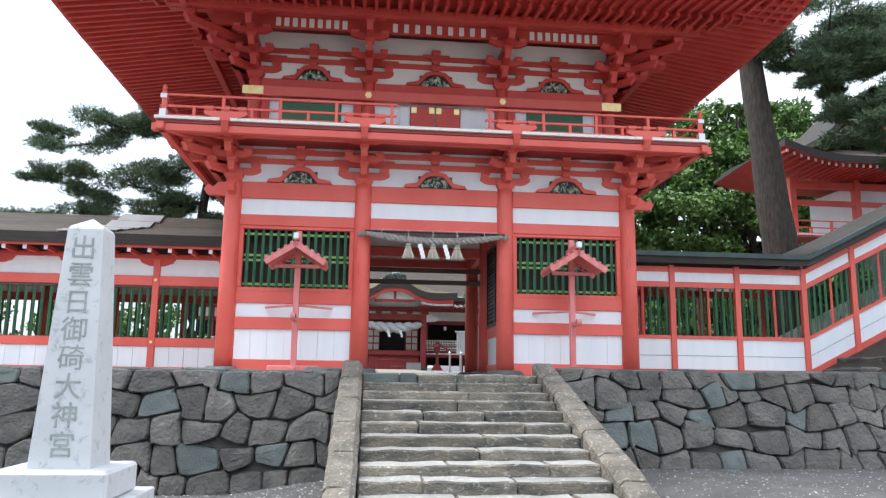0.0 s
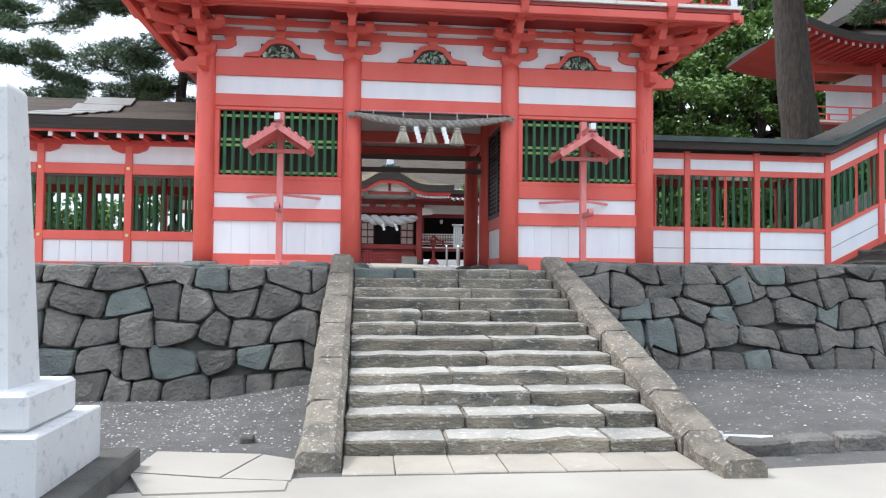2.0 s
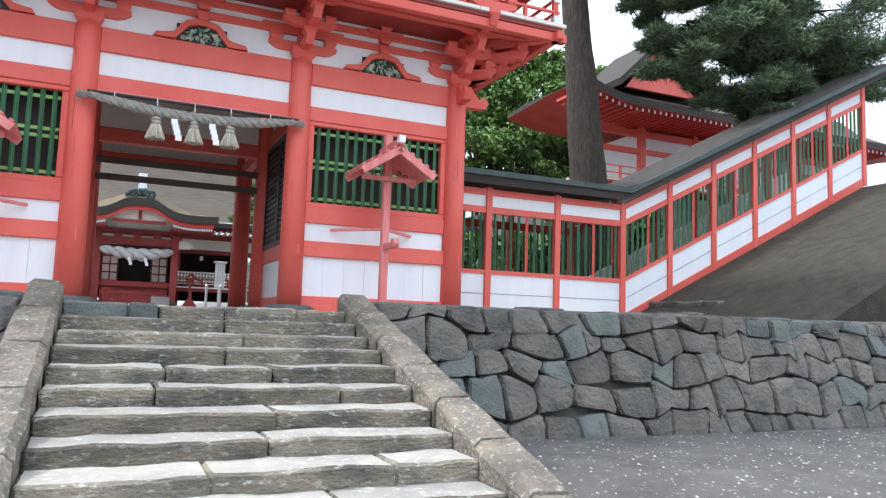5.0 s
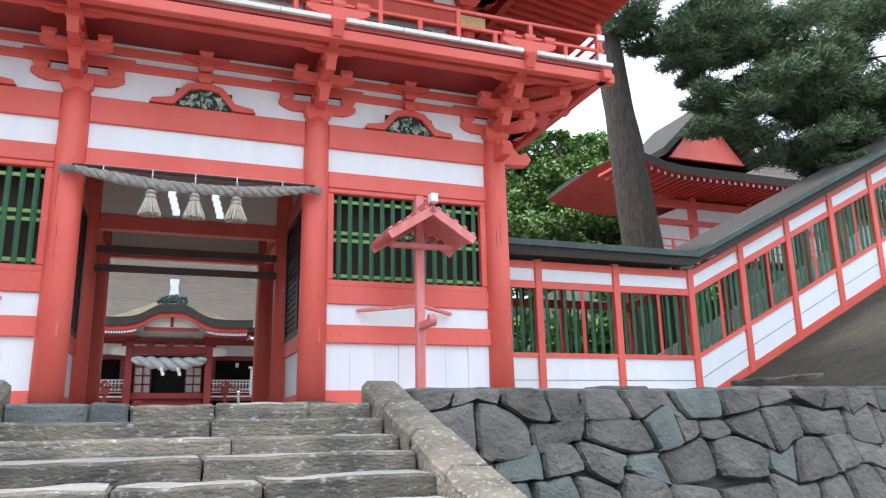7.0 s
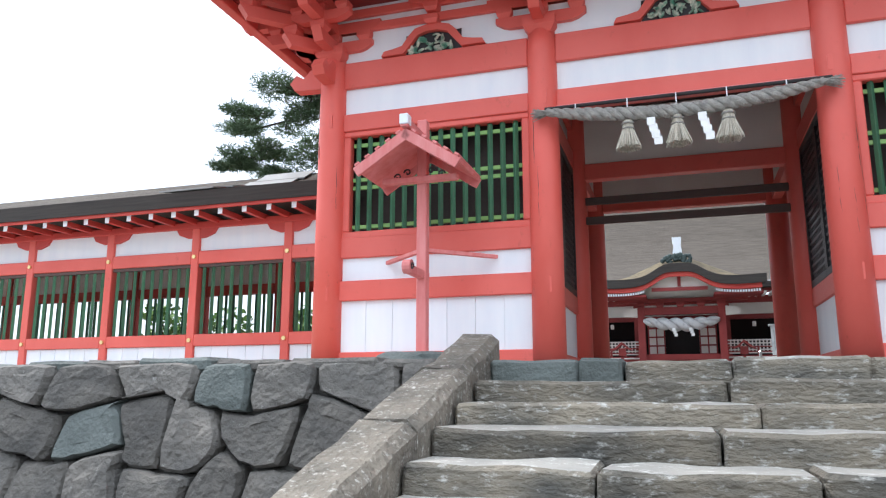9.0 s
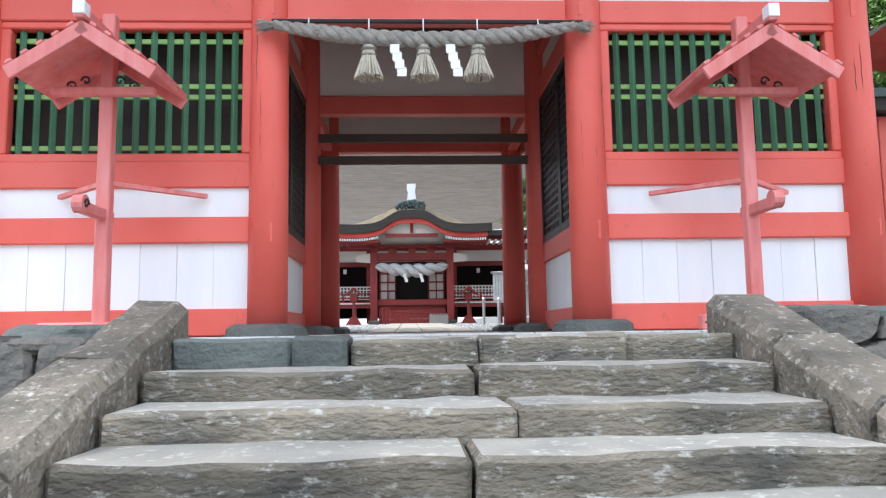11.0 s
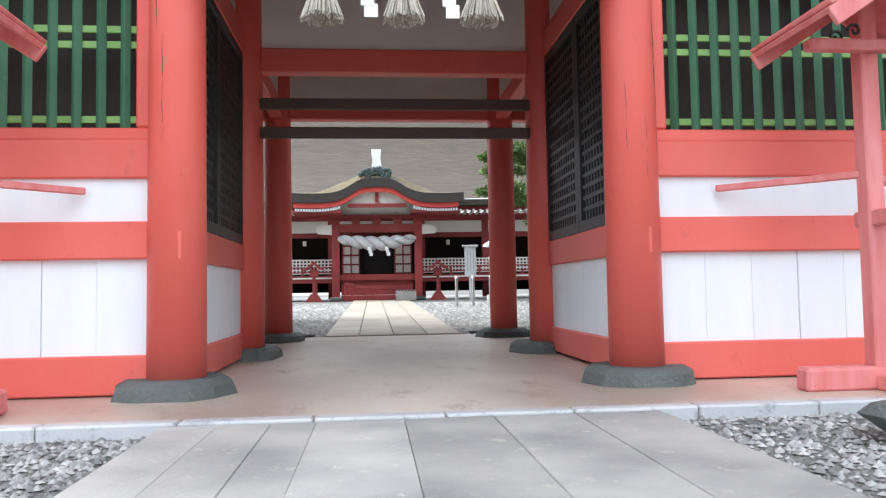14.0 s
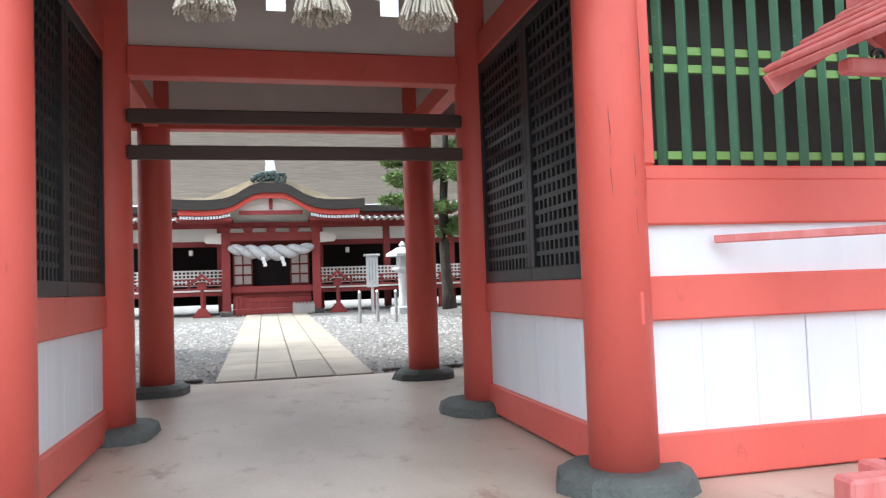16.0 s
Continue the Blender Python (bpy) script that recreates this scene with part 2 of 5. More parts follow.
def prism(bm, outline, y0, y1, axis="y"):
    """An outline of (u, z) drawn out along y (u is x) or along x (u is y)."""
    def at(u, z, d):
        return (u, d, z) if axis == "y" else (d, u, z)
    a = [bm.verts.new(at(u, z, y0)) for u, z in outline]
    b = [bm.verts.new(at(u, z, y1)) for u, z in outline]
    bm.faces.new(a)
    bm.faces.new(b[::-1])
    for i in range(len(a)):
        j = (i + 1) % len(a)
        bm.faces.new((a[j], a[i], b[i], b[j]))
    return bm


def slab(corners, z0, z1):
    bm = bmesh.new()
    lo = [bm.verts.new((x, y, z0)) for x, y in corners]
    hi = [bm.verts.new((x, y, z1)) for x, y in corners]
    bm.faces.new(lo[::-1])
    bm.faces.new(hi)
    for i in range(len(lo)):
        j = (i + 1) % len(lo)
        bm.faces.new((lo[i], lo[j], hi[j], hi[i]))
    return bm


def rough_block(x0, x1, y0, y1, z0, z1, rng, wob=0.02, cuts=3, w=0.02):
    """A hewn stone block with worn, uneven faces."""
    bm = bmesh.new()
    bx(bm, x0, x1, y0, y1, z0, z1)
    bmesh.ops.bevel(bm, geom=list(bm.edges), offset=w, segments=1, affect="EDGES")
    if cuts:
        long_edges = [e for e in bm.edges if abs(e.verts[0].co.x - e.verts[1].co.x) > 0.5 * (x1 - x0)]
        bmesh.ops.subdivide_edges(bm, edges=long_edges, cuts=cuts)
    s = rng.uniform(0, 50)
    for v in bm.verts:
        k = noise.noise_vector(v.co * 2.7 + Vector((s, 0, 0)))
        v.co += k * wob
    return bm


# ---- setting: ground ----
FLOOR, GROUND = 1.5, -0.33
COLX, ROWY = (-3.49, -0.366, 3.16, 6.29), (17.6, 20.6, 23.6)
MID = 1.4


def lerp(x, a, b, c, d):
    k = min(1.0, max(0.0, (x - a) / (b - a)))
    return c + (d - c) * k


def ground_z(x, y):
    front = lerp(x, 3.9, 5.0, GROUND - 0.02, -0.16 - 0.02 * lerp(y, 9, 13, 1, 0)) if y > 8.5 else GROUND - 0.02
    if y > 14.6:
        if abs(x - MID) < 30 and y < 60:
            return -0.9
        return lerp(x, 12, 45, -0.5, 9)
    side = lerp(x, -2.5, -0.8, -0.60, front)
    return front + (side - front) * lerp(y, 8.0, 13.0, 0, 1)


bm = bmesh.new()
xs = [-900, -300, -100, -50, -30] + [x * 0.5 for x in range(-40, 61)] + [36, 45, 60, 100, 300, 900]
ys = [-900, -300, -100, -40, -20] + [y * 0.5 for y in range(-20, 30)] + [14.55, 14.7, 20, 40, 60, 75, 100, 300, 900]
grid = [[bm.verts.new((x, y, ground_z(x, y))) for y in ys] for x in xs]
for i in range(len(xs) - 1):
    for j in range(len(ys) - 1):
        bm.faces.new((grid[i][j], grid[i + 1][j], grid[i + 1][j + 1], grid[i][j + 1]))
tagged(part("ground", bm, GRAVEL), "dark grey gravel and asphalt ground before the stone wall", "ground", kind="structure")

# raised terrace under gate and corridors, and the courtyard behind
bm = slab([(-30, 14.12), (-0.62, 14.12), (-0.62, 14.35), (3.5, 14.35), (3.5, 14.12), (30, 14.12), (30, 24.3), (-30, 24.3)], -1.0, 1.42)
tagged(part("terrace", bm, GRAVEL_PALE), "pale gravel terrace behind the stone retaining wall", "ground", kind="structure")
bm = slab([(-30, 16.44), (30, 16.44), (30, 24.4), (-30, 24.4)], 1.30, FLOOR)
tagged(part("floor", bm, CONCRETE), "worn beige concrete floor under the gate", "floor", kind="structure")


def court_z(y):
    return lerp(y, 24.4, 44, 1.47, 1.86)


bm = bmesh.new()
row = []
for y in [24.4 + i * 1.0 for i in range(20)] + [50, 75]:
    row.append([bm.verts.new((x, y, court_z(y))) for x in (-30, -10, 0, 10, 20, 34)])
for a, b in zip(row, row[1:]):
    for k in range(5):
        bm.faces.new((a[k], a[k + 1], b[k + 1], b[k]))
tagged(part("courtyard", bm, GRAVEL_PALE), "pale gravel courtyard rising to the hall", "ground", kind="structure")

# ---- the two-storey gate ----
gate = thing("shrine_gate", "vermilion two-storey wooden shrine gate with white panels and green lattice windows", "gate")


def column(x, y, z0, z1, r, material, parent):
    bm = bmesh.new()
    n = 32
    tube(bm, [(x, y, z0), (x, y, z0 + (z1 - z0) * 0.5), (x, y, z1 - 0.25), (x, y, z1)], [r * 1.05, r * 1.02, r * 0.97, r * 0.9], n)
    ob = part("column", bm, material, parent, smooth=True)
    for p in ob.data.polygons:
        p.use_smooth = abs(p.normal.z) < 0.9
    return ob


def base_stone(x, y, rng, s=1.0):
    bm = bmesh.new()
    n, rings = 10, []
    for z, k in ((0.0, 0.43), (0.085, 0.415), (0.13, 0.34)):
        if k:
            rings.append([bm.verts.new((x + s * k * (1 + 0.22 * noise.noise(Vector((x + i * 1.37, y, z * 3)))) * (abs(math.cos(a)) ** 0.7 * (1 if math.cos(a) > 0 else -1)), y + s * k * (1 + 0.1 * noise.noise(Vector((x, y + i, 3)))) * (abs(math.sin(a)) ** 0.7 * (1 if math.sin(a) > 0 else -1)), FLOOR + z)) for i, a in ((i, 2 * math.pi * i / n) for i in range(n))])
    for a, b in zip(rings, rings[1:]):
        for k in range(n):
            bm.faces.new((a[k], a[(k + 1) % n], b[(k + 1) % n], b[k]))
    bm.faces.new(rings[-1])
    bm.faces.new(rings[0][::-1])
    return tagged(part("base_stone", bm, STONE_GREEN), "dark greenish foundation stone under a gate column", "stone", "base stones of the gate")


rng = random.Random(4)
for x in COLX:
    for y in ROWY:
        outer = x in (COLX[0], COLX[3])
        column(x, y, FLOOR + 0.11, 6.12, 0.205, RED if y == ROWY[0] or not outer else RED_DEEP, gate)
        base_stone(x, y, rng)


def beam(x0, x1, y0, y1, z0, z1, material=RED, name="beam", w=0.012, parent=None):
    return part(name, box(x0, x1, y0, y1, z0, z1, w), material, parent or gate)


def mortise(x, z, y):
    part("mortise_joint", box(x - 0.03, x + 0.03, y + 0.003, y + 0.03, z - 0.10, z + 0.10, 0.003), RED, gate)


FY = ROWY[0]
# rails that run the whole front, between columns
for i in range(3):
    a, b = COLX[i] + 0.19, COLX[i + 1] - 0.19
    beam(a, b, FY - 0.06, FY + 0.12, 4.99, 5.255)
    beam(a, b, FY - 0.06, FY + 0.12, 5.655, 6.06)
    beam(a, b, FY, FY + 0.05, 5.24, 5.67, WHITE, "white_panel", 0.004)
    if i == 1:
        continue
    beam(a, b, FY - 0.05, FY + 0.12, FLOOR + 0.01, 1.80, RED, "sill_beam")
    beam(a, b, FY - 0.07, FY + 0.12, 2.51, 2.79)
    beam(a, b, FY + 0.0, FY + 0.05, 2.78, 3.13, WHITE, "white_panel", 0.004)
    beam(a, b, FY - 0.05, FY + 0.12, 3.115, 3.41)
    k, n = a, 7
    for j in range(n):
        step = (b - a) / n
        part("plank", box(k + 0.0015, k + step - 0.0015, FY - 0.005 + 0.004 * (j % 3), FY + 0.04, 1.79, 2.52, 0.004), WHITE, gate)
        k += step
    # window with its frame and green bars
    # the dark sheet behind the bars stands in for the unlit room
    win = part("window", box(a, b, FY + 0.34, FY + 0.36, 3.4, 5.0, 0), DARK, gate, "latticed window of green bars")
    for fx0, fx1, fz0, fz1 in ((a, b, 3.40, 3.50), (a, b, 4.91, 5.0), (a, a + 0.11, 3.5, 4.91), (b - 0.11, b, 3.5, 4.91)):
        part("window_frame", box(fx0, fx1, FY - 0.03, FY + 0.12, fz0, fz1, 0.015), RED, win)
    bars = 14
    x0, x1 = a + 0.12, b - 0.12
    for j in range(bars):
        c = x0 + (j + 0.5) * (x1 - x0) / bars
        part("slat", box(-0.028, 0.028, -0.028, 0.028, 3.50, 4.91, 0.004, Matrix.Translation((c, FY + 0.05, 0)) @ Matrix.Rotation(radians(45), 4, "Z")), GREEN, win)
    for z in (3.58, 4.16, 4.28, 4.80):
        part("cross_slat", box(x0, x1, FY + 0.06, FY + 0.09, z - 0.028, z + 0.028, 0.004), GREEN_PALE, win)
    # back wall of the guardian room behind the bars, coloured dark
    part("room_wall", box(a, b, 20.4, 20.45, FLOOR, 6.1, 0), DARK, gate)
for i, x in enumerate(COLX):
    mortise(x + 0.05 * (1 if i < 2 else -1), 5.12, FY - 0.205)
    mortise(x + 0.05, 2.6, FY - 0.207)

r2 = random.Random(15)
for i, x in enumerate(COLX):
    for _ in range(5):
        a = math.radians(r2.uniform(-150, -30))
        z, ln, rr = r2.uniform(1.8, 4.6), r2.uniform(0.25, 0.8), 0.207
        bm = bmesh.new()
        pts = [(x + rr * math.cos(a + 0.02 * math.sin(k * 2.1)), FY + rr * math.sin(a + 0.02 * math.sin(k * 2.1)), z + ln * k / 6) for k in range(7)]
        tube(bm, pts, [0.001, 0.004, 0.005, 0.004, 0.005, 0.003, 0.001], 4)
        part("drying_crack", bm, BROWN, gate)
# sides of the passage: sill, panel, rail, black lattice
for x, sgn in ((COLX[1], 1), (COLX[2], -1)):
    y0, y1 = FY + 0.19, ROWY[1] - 0.19
    for z0, z1, w in ((FLOOR + 0.03, 1.80, 0.10), (2.51, 2.79, 0.10), (4.99, 5.30, 0.10), (5.70, 6.06, 0.10)):
        part("beam", box(min(x + 0.02 * sgn, x - 0.16 * sgn), max(x + 0.02 * sgn, x - 0.16 * sgn), y0, y1, z0, z1), RED, gate)
    for j in range(6):
        s = (y1 - y0) / 6
        part("plank", box(min(x - 0.02 * sgn, x - 0.08 * sgn), max(x - 0.02 * sgn, x - 0.08 * sgn), y0 + j * s + 0.002, y0 + (j + 1) * s - 0.002, 1.79, 2.52, 0.003), WHITE, gate)
    part("white_panel", box(x - 0.10 * sgn - 0.03, x - 0.10 * sgn + 0.03, y0, y1, 5.28, 5.72, 0), CREAM, gate)
    lat = part("lattice_screen", box(x - 0.11 * sgn - 0.01, x - 0.11 * sgn + 0.01, y0, y1, 2.78, 5.0, 0), BLACK, gate, "black wooden lattice screen")
    f = x - 0.03 * sgn
    for a, b in ((y0, (y0 + y1) / 2), ((y0 + y1) / 2, y1)):
        for p0, p1, q0, q1 in ((a, b, 2.79, 2.90), (a, b, 4.88, 4.99), (a, a + 0.09, 2.9, 4.88), (b - 0.09, b, 2.9, 4.88)):
            part("lattice_frame", box(min(f - 0.04, f + 0.04), f + 0.04, p0, p1, q0, q1, 0.006), BLACK, lat)
        bm = bmesh.new()
        nv, nh = 12, 18
        for j in range(1, nv):
            c = a + 0.09 + (b - a - 0.18) * j / nv
            bx(bm, f - 0.015, f + 0.015, c - 0.018, c + 0.018, 2.9, 4.88)
        for j in range(1, nh):
            c = 2.9 + 1.98 * j / nh
            bx(bm, f - 0.02, f + 0.012, a + 0.09, b - 0.09, c - 0.018, c + 0.018)
        part("lattice", bm, BLACK, lat)
# beams across the passage at the middle and rear rows, with panels over them
a, b = COLX[1] + 0.19, COLX[2] - 0.19
beam(a, b, 20.5, 20.7, 4.81, 5.09, RED)
beam(a, b, 20.57, 20.63, 5.08, 6.06, CREAM, "white_panel", 0)
beam(a, b, 23.5, 23.7, 4.95, 5.20, RED)
beam(a, b, 23.57, 23.63, 5.19, 6.06, CREAM, "white_panel", 0)
for z in (4.085, 4.42):
    beam(a, b, 20.44, 20.50, z - 0.065, z + 0.065, BROWN, "brown_rail")
for i in (0, 2):
    a, b = COLX[i] + 0.19, COLX[i + 1] - 0.19
    beam(a, b, 23.5, 23.7, 4.95, 5.20, RED)
    beam(a, b, 23.57, 23.63, 5.19, 6.06, CREAM, "white_panel", 0)
for x in COLX:
    beam(x - 0.09, x + 0.09, ROWY[1] + 0.19, ROWY[2] - 0.19, 4.95, 5.20, RED)
    beam(x - 0.03, x + 0.03, ROWY[1] + 0.19, ROWY[2] - 0.19, 5.19, 6.06, CREAM, "white_panel", 0)
for x in (COLX[0], COLX[3]):
    beam(x - 0.03, x + 0.03, ROWY[0] + 0.19, ROWY[2] - 0.19, 1.6, 6.05, WHITE, "white_panel", 0)
    for z0, z1 in ((1.52, 1.8), (2.51, 2.79), (3.115, 3.41), (4.99, 5.255), (5.655, 6.06)):
        for y0, y1 in ((ROWY[0], ROWY[1]), (ROWY[1], ROWY[2])):
            beam(x - 0.1, x + 0.1, y0 + 0.19, y1 - 0.19, z0, z1)
    for y in ROWY[:1]:
        s = -1 if x < 0 else 1
        bm = bmesh.new()
        prism(bm, [(x + s * 0.18, 5.70), (x + s * 0.62, 5.72), (x + s * 0.70, 5.84), (x + s * 0.60, 5.97), (x + s * 0.48, 5.90), (x + s * 0.36, 6.02), (x + s * 0.18, 6.03)], y - 0.08, y + 0.10)
        part("beam_nose", bm, RED, gate)
        bm = bmesh.new()
        prism(bm, [(y - 0.18, 5.70), (y - 0.52, 5.72), (y - 0.60, 5.84), (y - 0.50, 5.97), (y - 0.40, 5.90), (y - 0.30, 6.02), (y - 0.18, 6.03)], x - 0.08, x + 0.10, "x")
        part("beam_nose", bm, RED, gate)
tagged(part("ceiling", box(COLX[0], COLX[3], ROWY[0] + 0.15, ROWY[2], 6.07, 6.10, 0), BROWN), "dark board ceiling inside the gate", "ceiling", kind="structure")


def arm(bm, c, length, axis, z, h=0.17, w=0.15):
    """A bracket arm with rounded lower ends, centred on c = (x, y)."""
    k = length / 2
    prof = [(-k, z + h), (-k, z + h * 0.55), (-k + 0.10, z + 0.03), (-k + 0.2, z), (k - 0.2, z), (k - 0.10, z + 0.03), (k, z + h * 0.55), (k, z + h)]
    if axis == "x":
        prism(bm, [(c[0] + u, v) for u, v in prof], c[1] - w / 2, c[1] + w / 2)
    else:
        prism(bm, [(c[1] + u, v) for u, v in prof], c[0] - w / 2, c[0] + w / 2, "x")


def bearing(bm, x, y, z, s=0.22, h=0.13):
    """A bearing block, narrower at its foot."""
    lo, hi = s * 0.34, s * 0.5
    rings = [[bm.verts.new((x + i * k, y + j * k, q)) for i, j in ((-1, -1), (1, -1), (1, 1), (-1, 1))] for k, q in ((lo, z), (hi, z + h * 0.45), (hi, z + h))]
    for p, q in zip(rings, rings[1:]):
        for i in range(4):
            bm.faces.new((p[i], p[(i + 1) % 4], q[(i + 1) % 4], q[i]))
    bm.faces.new(rings[0][::-1])
    bm.faces.new(rings[-1])


def bracket_set(x, y, z, material, corner=0, steps=3, out=0.50, rise=0.30):
    """Stepped brackets that carry an eave or a balcony. corner: -1 or 1 at a side."""
    bm = bmesh.new()
    bearing(bm, x, y, z, 0.44, 0.22)
    dirs = [(0, -1)]
    if corner:
        dirs += [(corner, 0), (corner * 0.92, -0.92)]
    arm(bm, (x, y), 1.25, "x", z + 0.16)
    for i in (-1, 0, 1):
        bearing(bm, x + i * 0.5, y, z + 0.33)
    arm(bm, (x, y), 1.5, "x", z + 0.46)
    for dx, dy in dirs:
        for s in range(1, steps + 1):
            zz = z + 0.16 + rise * (s - 1)
            ex, ey = x + dx * out * s, y + dy * out * s
            m = Matrix.Translation((x, y, 0)) @ Matrix.Rotation(math.atan2(dy, dx), 4, "Z")
            ln = out * s * math.hypot(dx, dy) + 0.16
            v = bx(bm, 0, ln, -0.075, 0.075, zz, zz + 0.17)
            v[4].co.x -= 0.12
            v[6].co.x -= 0.12
            for q in v:
                q.co = m @ q.co
            bearing(bm, ex, ey, zz + 0.17)
            if not (dx and dy):
                arm(bm, (ex, ey), 0.95, "x" if dy else "y", zz + rise, 0.15, 0.13)
                for i in (-1, 0, 1):
                    bearing(bm, ex + (i * 0.36 if dy else 0), ey + (0 if dy else i * 0.36), zz + rise + 0.14, 0.19, 0.11)
    return part("bracket_set", bm, material, gate)


def frog_leg(x, y, z, k, material, rng):
    """A curved frog-leg strut with a carved, painted filling."""
    bm = bmesh.new()
    outer = [(-0.78, 0), (-0.74, 0.07), (-0.60, 0.09), (-0.46, 0.12), (-0.36, 0.26), (-0.26, 0.36), (-0.1, 0.40)]
    outer = outer + [(-u, v) for u, v in outer[::-1]]
    inner = [(0.44, 0.0), (0.32, 0.14), (0.22, 0.26), (0.08, 0.30), (-0.08, 0.30), (-0.22, 0.26), (-0.32, 0.14), (-0.44, 0.0)]
    prism(bm, [(x + u * k, z + v * k) for u, v in outer] + [(x + u * k, z + v * k) for u, v in inner], y - 0.09, y)
    ob = part("frog_leg_strut", bm, material, gate, "curved strut with a carved and painted filling")
    bm = bmesh.new()
    for _ in range(46):
        u = rng.uniform(-0.34, 0.34)
        v = rng.uniform(0.02, 0.27 * (1 - (abs(u) / 0.42) ** 1.6))
        s = rng.uniform(0.02, 0.045) * k
        m = Matrix.Translation((x + u * k, y - 0.035, z + v * k)) @ Matrix.Rotation(rng.uniform(0, 3), 4, "Y") @ Matrix.Diagonal((1.8, 0.7, 0.7, 1))
        bmesh.ops.create_icosphere(bm, subdivisions=1, radius=s, matrix=m)
    part("carving", bm, CARVING, ob)["kind"] = "stuff"
    part("carving_ground", box(x - 0.42 * k, x + 0.42 * k, y - 0.012, y - 0.004, z, z + 0.3 * k, 0), BLACK, ob)


def bracket_band(x0, x1, cols, y, z, material, panel, rng):
    """The zone over a wall's top beam: panel, struts, bracket sets, tie beams."""
    part("white_panel", box(x0, x1, y, y + 0.04, z, z + 1.30, 0), panel, gate)
    for zz in (z + 0.46, z + 0.70):
        part("tie_beam", box(x0, x1, y - 0.07, y, zz, zz + 0.13), material, gate)
    for xa, xb in zip(cols, cols[1:]):
        c = (xa + xb) / 2
        frog_leg(c, y - 0.0, z + 0.005, 1.0, material, rng)
        bm = bmesh.new()
        for zz in (z + 0.40, z + 0.59, z + 0.83):
            bearing(bm, c, y - 0.06, zz, 0.22, 0.12)
        arm(bm, (c, y - 0.08), 0.7, "x", z + 0.72, 0.12, 0.1)
        part("strut", bm, material, gate)
    for i, xc in enumerate(cols):
        bracket_set(xc, y, z, material, -1 if i == 0 else 1 if i == len(cols) - 1 else 0)


rng = random.Random(9)
bracket_band(COLX[0], COLX[3], COLX, FY, 6.07, RED, WHITE, rng)
for x in (COLX[0], COLX[3]):
    part("white_panel", box(x - 0.03, x + 0.03, FY, ROWY[2], 6.07, 7.3, 0), WHITE, gate)
    for y in ROWY[1:]:
        bracket_set(x, y, 6.07, RED, 0)
part("rear_panel", box(COLX[0], COLX[3], ROWY[2] - 0.03, ROWY[2] + 0.03, 6.07, 9.8, 0), RED_DEEP, gate)

# balcony: carrying beams, deck with its pale edge, railing
BX0, BX1, BY0, BY1 = COLX[0] - 1.55, COLX[3] + 1.55, FY - 1.58, ROWY[2] + 1.55
for o, z0, z1 in ((0.16, 6.80, 6.97), (0.55, 6.86, 6.97)):
    part("balcony_beam", box(BX0 - 0.22 + o, BX1 + 0.22 - o, BY0 + o - 0.08, BY0 + o + 0.08, z0, z1), RED, gate)
    for x in (BX0 + o, BX1 - o):
        part("balcony_beam", box(x - 0.08, x + 0.08, BY0 - 0.22 + o, BY1, z0, z1 - 0.004), RED, gate)
# deck in the dimmed red, so its underside carries painted shade
part("balcony_deck", box(BX0 + 0.06, BX1 - 0.06, BY0 + 0.06, BY1, 6.975, 7.05, 0), RED_DIM, gate)
n = 14
for j in range(n):
    s = (BX1 - BX0) / n
    part("deck_board", box(BX0 + j * s + 0.003, BX0 + (j + 1) * s - 0.003, BY0, BY0 + 0.32, 7.055, 7.125, 0.006), CREAM, gate, "pale deck-board ends of the balcony")
for x in (BX0, BX1 - 0.3):
    part("deck_board", box(x, x + 0.3, BY0 + 0.33, BY1, 7.055, 7.12, 0.006), CREAM, gate)


def railing(parent, p, q, z, h=0.50, n=6, material=RED, post=0.07, r=0.03):
    """Three rails on short posts from p to q."""
    p, q = Vector((*p, 0)), Vector((*q, 0))
    d = (q - p)
    m = Matrix.Translation(p) @ Matrix.Rotation(math.atan2(d.y, d.x), 4, "Z")
    ln = d.length
    for k, s in ((0.02, 1.0), (0.46, 0.8), (1.0, 1.0)):
        part("rail", box(-0.12, ln + 0.12, -r, r, z + h * k, z + h * k + 0.055, 0.01, m), material, parent)
    for i in range(n + 1):
        u = ln * i / n
        tall = h if i % 2 == 0 else h * 0.46
        part("post", box(u - post / 2, u + post / 2, -post / 2 - 0.004, post / 2 + 0.004, z + 0.02, z + tall, 0.006, m), material, parent)


railing(gate, (BX0 + 0.2, BY0 + 0.14), (MID - 1.15, BY0 + 0.14), 7.13, n=8)
railing(gate, (MID + 1.15, BY0 + 0.14), (BX1 - 0.2, BY0 + 0.14), 7.13, n=8)
railing(gate, (BX0 + 0.16, BY0 + 0.2), (BX0 + 0.16, BY1), 7.13, n=12)
railing(gate, (BX1 - 0.16, BY0 + 0.2), (BX1 - 0.16, BY1), 7.13, n=12)
